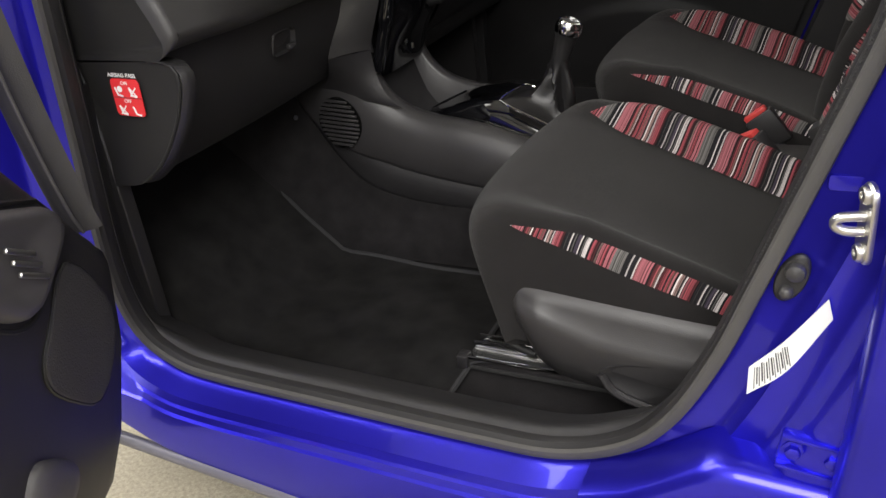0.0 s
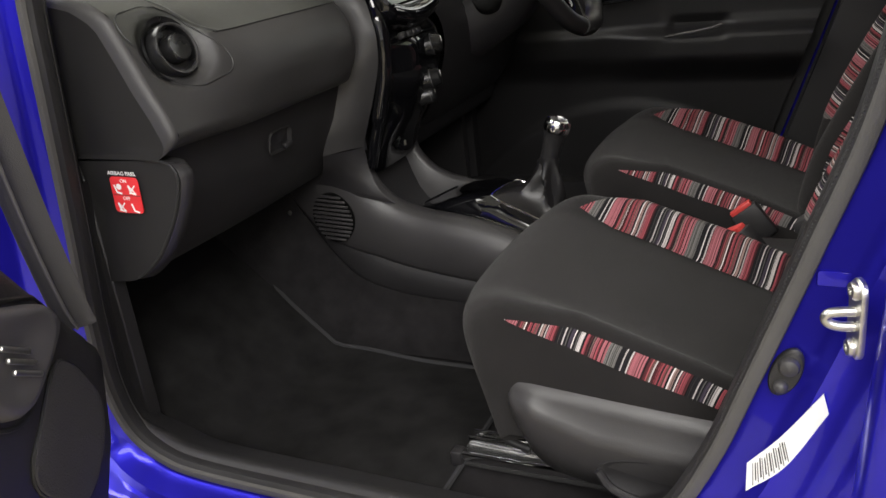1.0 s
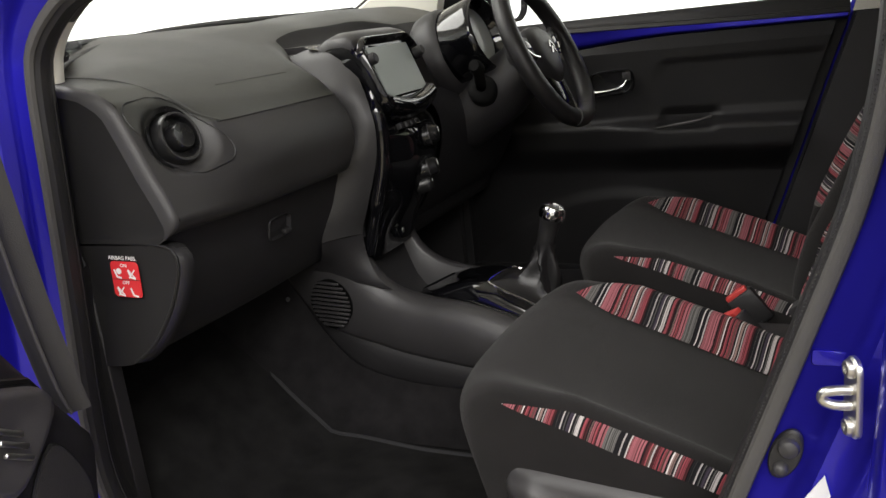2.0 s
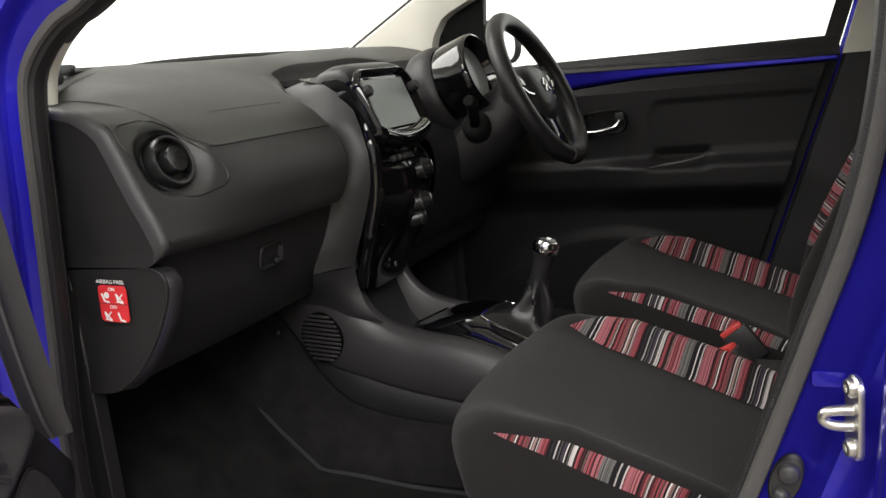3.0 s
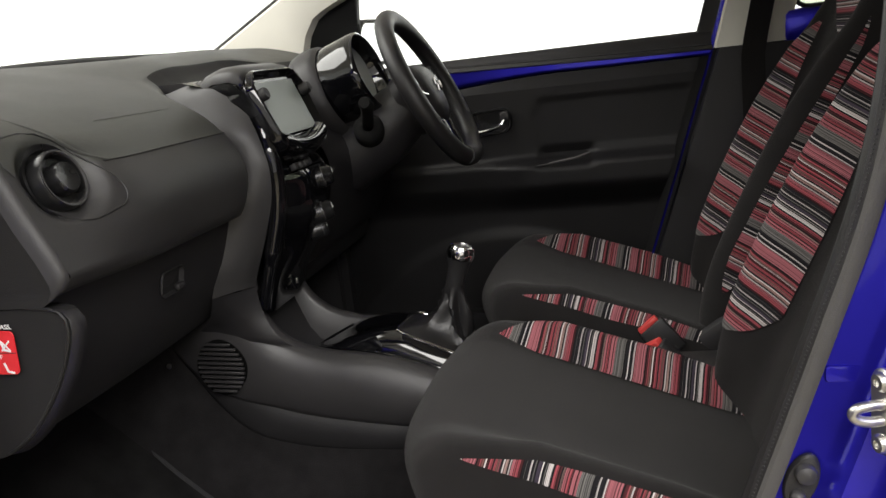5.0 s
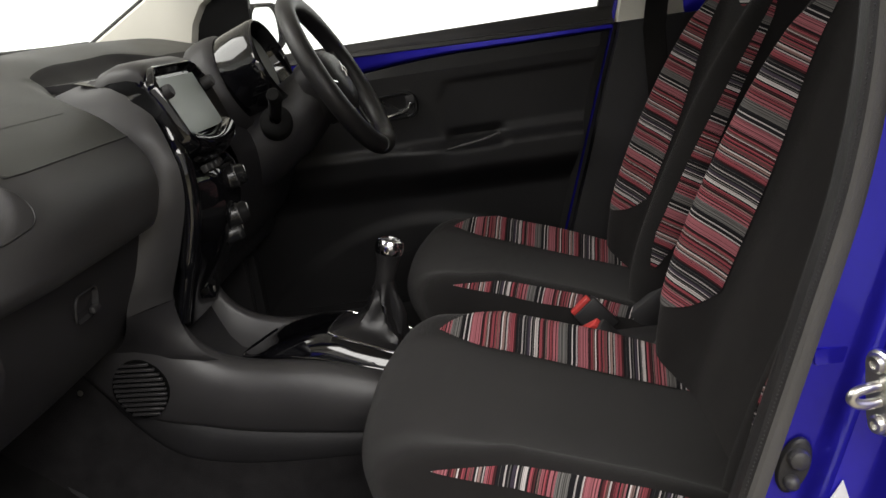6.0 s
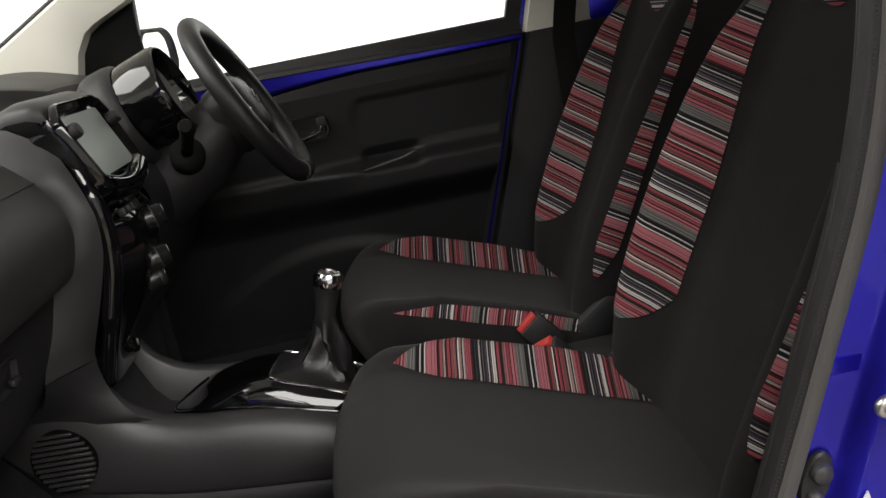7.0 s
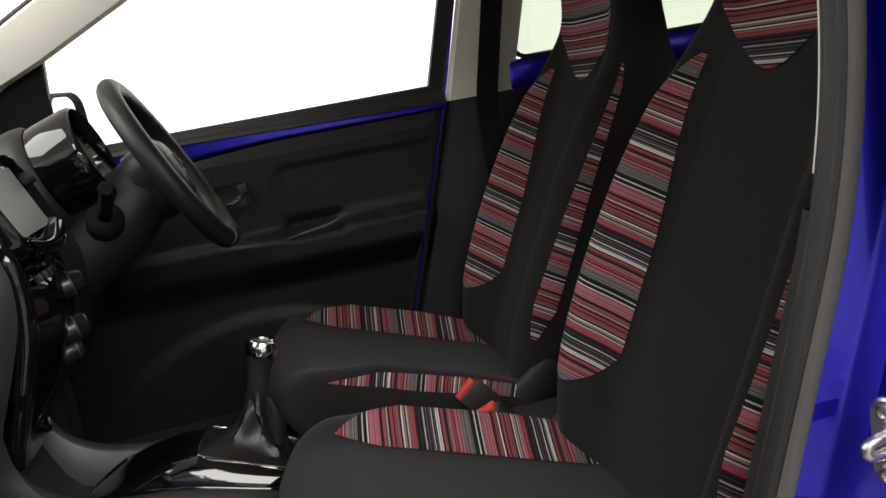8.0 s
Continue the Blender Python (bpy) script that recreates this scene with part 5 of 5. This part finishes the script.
part("surround", skin([between(0.0, 0.02), between(0.0), between(0.04, -0.002), between(0.30), between(0.62), between(0.90), between(1.0), between(1.06, 0.010)], closed=True), GLOSS, gear, "piano black gear surround", smooth=45)
part("surround_bead", tube([(x, y, z + 0.0005) for x, y, z in between(0.02)], 0.0022, 8, closed=True), GLOSS, gear)
part("chrome_frame", tube([(x, y, z + 0.001) for x, y, z in ringpts], 0.0019, 8, closed=True), CHROME, gear, "thin chrome frame round the boot")
crease = lambda a: 1 - 2 * abs(math.sin(a)) ** 0.7
boot = []
for k, (t, f) in enumerate(((0.0, 0.02), (0.015, 0.20), (0.035, 0.40), (0.08, 0.56), (0.17, 0.66), (0.31, 0.74), (0.48, 0.81), (0.66, 0.88), (0.82, 0.94), (0.93, 0.98), (1.0, 1.0))):
    on = (0, 0.15, 0.4, 0.8, 1.2, 1.35, 1.35, 1.2, 0.8, 0.3, 0)[k]
    loop = []
    for j, (x, y, z) in enumerate(ringpts):
        a = 2 * math.pi * j / 60
        cx, cy = 0.448 + 0.013 * f, -0.032
        tx, ty = 0.461 - 0.0165 * math.cos(a), -0.031 - 0.0165 * math.sin(a)
        px, py = x + (tx - x) * f, y + (ty - y) * f
        fold = 1 + on * (0.20 * crease(2.5 * a + 0.35 * k) + 0.13 * crease(2 * a - 0.5 * k + 0.8) + 0.05 * math.sin(7 * a + 1.3 * k))
        loop.append((cx + (px - cx) * fold, cy + (py - cy) * fold, z + (0.652 - z) * t + on * 0.007 * math.sin(3 * a + 0.8 * k)))
    boot.append(loop)
part("boot", skin(boot, closed=True), BOOTHIDE, gear, "creased black leather boot", smooth=35)
KN = basis((0.455, -0.031, 0.634), (1, 0, 0), (0.30, 0.02, 0.95))
knob = part("knob", moved(lathe([(0.013, 0.0), (0.0158, 0.004), (0.016, 0.030), (0.0185, 0.056), (0.0225, 0.068)], 28), KN), LEATHER, gear, "black knob")
part("knob_top", moved(lathe([(0.0225, 0.068), (0.0240, 0.075), (0.0232, 0.084), (0.0200, 0.090), (0.0168, 0.0912), (0.0160, 0.0885)], 32), KN), CHROME, knob, "bright chrome knob top")
part("knob_disc", moved(lathe([(0.0163, 0.0888), (0.008, 0.0898), (0, 0.090)], 28), KN), SATIN, knob, "grey shift diagram disc")

# ---- floor mat ----
def mat_point(x, y):
    return (x, y, floor_z(x) + 0.006)


edge = lambda x: -0.225 - 0.02 * smooth01((x - 0.1) / 0.2) + 0.03 * smooth01((-x) / 0.2)
front, back = -0.14, 0.455
grid = [[mat_point(x, -0.605 + (edge(x) + 0.605) * s) for s in np.linspace(0, 1, 24)] for x in np.linspace(front, back, 30)]
m1 = solid("floor_mat", thick(grid, (0, 0, -0.006)), MAT, "black velour floor mat in the passenger footwell", "floor mat")
rimline = [mat_point(x, edge(x)) for x in np.linspace(front, back, 30)] + [mat_point(back, y) for y in np.linspace(edge(back), -0.605, 12)]
part("stitched_edge", tube(rimline, 0.0045, 6), PIPING, m1, "stitched black edging")
# carpet flank between mat and console
flankrows = [[(FOOT[i][0] + (0.0) * k, -0.150 - 0.075 * k + 0.012 * math.sin(math.pi * k), FOOT[i][1] + 0.004 + (max(floor_z(FOOT[i][0]), 0.318) - FOOT[i][1]) * k ** 0.8) for k in np.linspace(0, 1, 8)] for i in range(50)]
flankrows = [[(x - 0.28, y, z + 0.25) for x, y, z in flankrows[0]]] + flankrows
part("tunnel_carpet", skin(flankrows), CARPET, car, "black carpet on the tunnel side", smooth=60)
part("kick_panel", flat(-0.36, 0.012, -0.652, -0.628, 0.30, 0.90), DARK, car, "black kick panel")
part("trim_screw", moved(lathe([(0.005, 0), (0.004, 0.002), (0, 0.0025)], 10), basis((-0.031, -0.163, 0.5715), (1, 0, 0), (0, -1, 0.3))), STEEL, car)

# ---- far door ----
fd = thing("driver_door", (0.45, 0.65, 0.35), "closed driver's door with black trim and a blue upper band", "car door")


def door_y(x, z):
    """The trim's inner face: an upper insert set back, an armrest below it, and a bulging map pocket at the foot."""
    y = 0.640
    back = smooth01((x - 0.40) / 0.14)
    arm = smooth01((0.778 - z) / 0.022) * smooth01((z - 0.640) / 0.075)
    y -= (0.022 + 0.034 * back) * arm * smooth01((x - 0.02) / 0.2)
    insert = smooth01((x - 0.535 - 0.5 * max(0, z - 0.87)) / 0.03) * smooth01((0.915 - z) / 0.012) * smooth01((z - 0.785) / 0.01) * smooth01((0.93 - x) / 0.02)
    y += 0.004 * insert
    cup = smooth01((x - 0.55) / 0.02) * smooth01((0.70 - x) / 0.02) * smooth01((z - 0.748) / 0.008) * smooth01((0.80 - z) / 0.02)
    y += 0.012 * cup
    pocket = smooth01((0.61 - 0.10 * ((x - 0.45) / 0.3) ** 2 - z) / 0.035) * smooth01((0.67 - x) / 0.04)
    y -= 0.009 * pocket
    return y


def door_end(z):
    """Where the trim ends towards the raked rear edge of the door."""
    return 0.945 - 0.335 * (0.975 - z)


def belt(x):
    return 0.938 + 0.030 * smooth01((x - 0.12) / 0.5)


def band_top(x):
    return 0.999 - 0.016 * smooth01((x - 0.1) / 0.9)


part("trim_panel", thick([[(x, door_y(x, z), z) for x in np.linspace(0.0, door_end(z), 110)] for z0 in np.linspace(0, 1, 96) for z in [0.36 + 0.578 * z0]], (0, 0.03, 0)), DOORTRIM, fd, "black grained door trim", smooth=60)
part("trim_top", thick([[(x, 0.640 + 0.006 * k, 0.937 + (belt(x) - 0.937) * k) for x in np.linspace(0.0, door_end(0.937 + 0.03 * k), 30)] for k in (0, 0.5, 1.0)], (0, 0.03, 0)), DOORTRIM, fd)
part("blue_band", thick([[(x, np.interp(k, (0.0, 0.1, 0.25, 1.0), (0.652, 0.6455, 0.6435, 0.6437)), belt(x) + 0.002 + (band_top(x) - belt(x)) * k) for x in np.linspace(-0.02, 0.965, 40)] for k in np.linspace(0, 1, 8)], (0, 0.03, 0)), BLUE, fd, "exposed blue painted metal below the window", smooth=60)
part("window_seal", skin([[(x, y, z) for y, z in ((0.646, band_top(x) - 0.002), (0.638, band_top(x) + 0.001), (0.642, band_top(x) + 0.009), (0.653, band_top(x) + 0.011), (0.658, 1.012), (0.662, 1.022), (0.670, 1.026), (0.680, 1.020), (0.680, band_top(x)))] for x in np.linspace(0.03, 0.97, 20)], closed=True, caps=True), RUBBER, fd, "black rubber window seal", smooth=50)
part("window_frame_rear", thick([[(0.941 + 0.30 * (z - 1.029) + 0.018 * k, 0.662, z) for k in range(3)] for z in np.linspace(0.98, 1.40, 8)], (0, 0.02, 0)), DARK, fd, "black rear window frame")
part("window_post", thick([[(0.118 + 0.02 * (z - 1.02) / 0.2 + 0.008 * k - 0.008, 0.660, z) for k in range(3)] for z in np.linspace(1.0, 1.24, 6)], (0, 0.02, 0)), DARK, fd, "black post beside the quarter pane")
part("sail_panel", thick([[(-0.03 + 0.165 * u + 0.005 * k, 0.655, 1.0 + np.interp(u, (0, 0.25, 0.45, 1.0), (0.07, 0.13, 0.18, 0.235)) * k) for u in np.linspace(0, 1, 14)] for k in np.linspace(0, 1, 6)], (0, 0.02, 0)), MATTE, fd, "black mirror triangle panel")
part("window_frame_top", tube([(0.10, 0.668, 1.205), (0.40, 0.668, 1.365), (0.55, 0.668, 1.40), (1.0, 0.668, 1.40)], 0.014), DARK, fd, "black upper window frame")
fg = part("window_glass", thick([[(0.10 + 0.90 * u, 0.676, 1.0 + s * 0.40) for u in np.linspace(0, 1, 4)] for s in np.linspace(0, 1, 4)], (0, 0.004, 0)), CLEAR, fd, "clear side window glass")
fg.visible_shadow = False
hr = basis((0.440, 0.632, 0.868), (1, 0, 0.08), (0, -1, 0))
recess = part("handle_recess", moved(skin([[(x * k, y * k, h) for x, y in rounded(0.108, 0.056, 0.022, 6)] for k, h in ((1.1, -0.003), (1.05, 0.004), (0.97, 0.004), (0.9, -0.006), (0.0, -0.008))], closed=True), hr), VENTBLACK, fd, "dark door handle recess")
part("handle", moved(tube(curve([(-0.055, -0.016, 0.004), (-0.01, -0.018, 0.010), (0.03, -0.012, 0.012), (0.044, 0.002, 0.010)], 16), 0.0042, 8), hr), CHROME, recess, "chrome release lever")
part("lock_button", moved(rbox(0.022, 0.022, 0.012, 0.004), hr @ pose(0.045, 0.010, 0.006)), DARK, recess)
part("pull_cup", tube(curve([(0.555, 0.592, 0.758), (0.60, 0.590, 0.764), (0.65, 0.592, 0.771), (0.680, 0.604, 0.778)], 16), [0.0015] * 4 + [0.0032] * 12, 8), LIGHTTRIM, fd, "grey pull cup edge")

# far mirror outside the window
mir = thing("door_mirror", (0.11, 0.74, 1.02), "black door mirror outside the driver's window", "door mirror")
mm = basis((0.135, 0.80, 1.095), (0, 1, 0), (0.97, -0.24, 0))
mo = rounded(0.17, 0.115, 0.045, 8)
part("housing", moved(skin([[(x * k, y * k, h) for x, y in mo] for k, h in ((0.86, -0.001), (0.88, 0.006), (0.96, 0.010), (1.03, 0.004), (1.05, -0.012), (0.97, -0.04), (0.7, -0.075), (0.0, -0.09))], closed=True), mm), DARK, mir, "black mirror housing", smooth=60)
part("mirror_glass", moved(plate([(x * 0.885, y * 0.885) for x, y in mo], 0.002, 0.0005), mm @ pose(0, 0, -0.003)), MIRROR, mir, "mirror glass")
part("mirror_arm", tube([(0.10, 0.66, 1.035), (0.11, 0.72, 1.04), (0.12, 0.76, 1.06)], 0.018), DARK, mir)

# seat belt on the far pillar
belt_thing = thing("seat_belt", (1.06, 0.60, 0.5), "black seat belt hanging down the far pillar", "seat belt")
part("webbing", thick([[(1.024 + 0.22 * max(0.0, z - 0.97) + 0.050 * u, 0.585 + 0.003 * math.sin(9 * z), z) for u in np.linspace(0, 1, 4)] for z in np.linspace(0.45, 1.335, 20)], (0, 0.003, 0)), FABRIC, belt_thing, "black webbing")
part("belt_anchor", box_at(1.110, 0.585, 1.215, 0.060, 0.02, 0.024, 0.006), DARK, belt_thing, "black belt guide")

# wiper seen above the cowl
wiper = thing("windscreen_wiper", (-0.05, -0.52, 1.08), "black wiper parked at the foot of the windscreen", "wiper")
part("wiper_arm", tube(curve([(0.00, -0.600, 1.074), (-0.05, -0.56, 1.082), (-0.15, -0.45, 1.090), (-0.25, -0.25, 1.096)], 20), [0.010] * 6 + [0.006] * 14, 8), DARK, wiper, "black wiper arm")
part("wiper_clip", box_at(-0.02, -0.580, 1.086, 0.05, 0.026, 0.012, 0.003, rz=40), DARK, wiper)

# ---- the open passenger door ----
od = thing("passenger_door", (0.10, -0.95, 0.25), "passenger door standing open with black trim and blue upper metal", "car door")
OPEN = 66.0
DM = pose(0.040, -0.788, 0, 0, 0, -OPEN)


def leaf(grid, by):
    return moved(thick(grid, by), DM)


part("door_shell", leaf([[(u, -0.045 - 0.035 * math.sin(math.pi * (z - 0.2) / 0.95), z) for u in np.linspace(0.03 + 0.14 * smooth01((0.50 - z) / 0.22), 0.98, 12)] for z in np.linspace(0.27, 1.04, 14)], (0, 0.055, 0)), BLUE, od, "blue painted door shell")
TOP = lambda u: min(0.95, 0.632 + 1.1 * max(0.0, u - 0.03))
EDGE = lambda z: np.interp(z, (0.25, 0.36, 0.50, 0.60, 0.70), (-0.045, 0.006, 0.050, 0.066, 0.062))


def face(u, z, lift=0.0):
    """A point of the open door's trim: u back from the hinges, z up."""
    k, f = (z - 0.275) / (TOP(u) - 0.275), (u - 0.03) / 0.90
    w = EDGE(0.275 + (TOP(0.03) - 0.275) * k) + 0.012 * min(1, max(0, f) / 0.02) + 0.015 * smooth01(f / 0.3)
    return (u, w - 0.020 * (f <= 0.0) - 0.012 * smooth01((k - 0.95) / 0.05) + lift, z)


trim = [[face(0.03 + 0.90 * f, 0.275 + (TOP(0.03 + 0.90 * f) - 0.275) * k) for f in np.concatenate([[0.0, 0.006, 0.02, 0.05], np.linspace(0.08, 1, 24)])] for k in np.concatenate([np.linspace(0.0, 0.96, 26), [0.985, 1.0]])]
part("trim_panel", leaf(trim, (0, -0.03, 0)), PLASTIC, od, "dark grey grained door trim", smooth=60)
spk = curve([(0.145, 0.672), (0.118, 0.655), (0.086, 0.615), (0.064, 0.570), (0.068, 0.520), (0.085, 0.475), (0.118, 0.466), (0.170, 0.507), (0.218, 0.560), (0.222, 0.600), (0.192, 0.635), (0.168, 0.660)], 48, closed=True)
mu, mz = spk.mean(axis=0)
part("speaker_cover", moved(skin([[face(mu + (u - mu) * k, mz + (z - mz) * k, h) for u, z in spk] for k, h in ((1.0, -0.002), (0.985, 0.0035), (0.94, 0.0045), (0.6, 0.0045), (0.3, 0.0045), (0.0, 0.0045))], closed=True), DM), GRILLECLOTH, od, "grey textured speaker cover", smooth=60)
part("cover_joint", moved(tube([face(u, z, 0.0008) for u, z in spk], 0.0024, 6, closed=True), DM), INK, od, "dark joint round the speaker cover")
cup = curve([(0.300, 0.480), (0.275, 0.503), (0.238, 0.482), (0.203, 0.445), (0.200, 0.415), (0.232, 0.400), (0.290, 0.410), (0.320, 0.440)], 36, closed=True)
cu, cz = cup.mean(axis=0)
part("bottle_holder", moved(skin([[face(cu + (u - cu) * k, cz + (z - cz) * k, h) for u, z in cup] for k, h in ((1.05, -0.01), (1.0, 0.004), (0.93, 0.010), (0.6, 0.013), (0.0, 0.014))], closed=True), DM), LIGHTTRIM, od, "light grey rounded bottle holder", smooth=60)
pull = curve([(0.150, 0.700), (0.136, 0.720), (0.150, 0.742), (0.190, 0.762), (0.300, 0.800), (0.360, 0.790), (0.330, 0.735), (0.270, 0.676), (0.225, 0.660), (0.180, 0.680)], 48, closed=True)
pu, pz = pull.mean(axis=0)
handle = part("pull_handle", moved(skin([[face(pu + (u - pu) * k, pz + (z - pz) * k, h) for u, z in pull] for k, h in ((1.0, -0.006), (0.97, 0.008), (0.90, 0.015), (0.75, 0.018), (0.6, 0.013), (0.0, 0.012))], closed=True), DM), LIGHTTRIM, od, "grey pull handle bowl", smooth=60)
part("handle_groove", moved(tube([face(pu + (u - pu) * 1.12, pz + (z - pz) * 1.12, 0.0005) for u, z in pull], 0.003, 6, closed=True), DM), INK, od, "dark groove round the handle")
for k in range(3):
    part("window_switch", moved(rbox(0.050, 0.006, 0.005, 0.0020), DM @ basis(face(0.232 + 0.006 * k, 0.706 + 0.016 * k, 0.019), (1, 0, 0.6), (0, 1, 0))), STEEL, handle, "bright window switch bar")
part("door_weatherstrip", moved(tube(curve([(0.070, 0.036, 1.04), (0.058, 0.038, 0.93), (0.045, 0.042, 0.80), (0.036, 0.050, 0.70), (0.032, 0.054, 0.662)], 30), 0.025, 10, squash=0.30), DM), SEALGREY, od, "grey rubber door weatherstrip")
part("weatherstrip_edge", moved(tube(curve([(0.090, 0.040, 1.04), (0.078, 0.042, 0.93), (0.064, 0.046, 0.80), (0.053, 0.054, 0.70), (0.042, 0.058, 0.662)], 30), 0.0022, 8), DM), LIGHTTRIM, od, "pale edge of the weatherstrip")
part("window_sash", moved(join(box_at(0.50, -0.01, 1.052, 0.95, 0.05, 0.03, 0.008), tube([(0.03, -0.01, 1.05), (0.42, 0.04, 1.32), (0.95, 0.07, 1.38), (0.98, 0.0, 1.05)], 0.016)), DM), DARK, od, "black window frame")
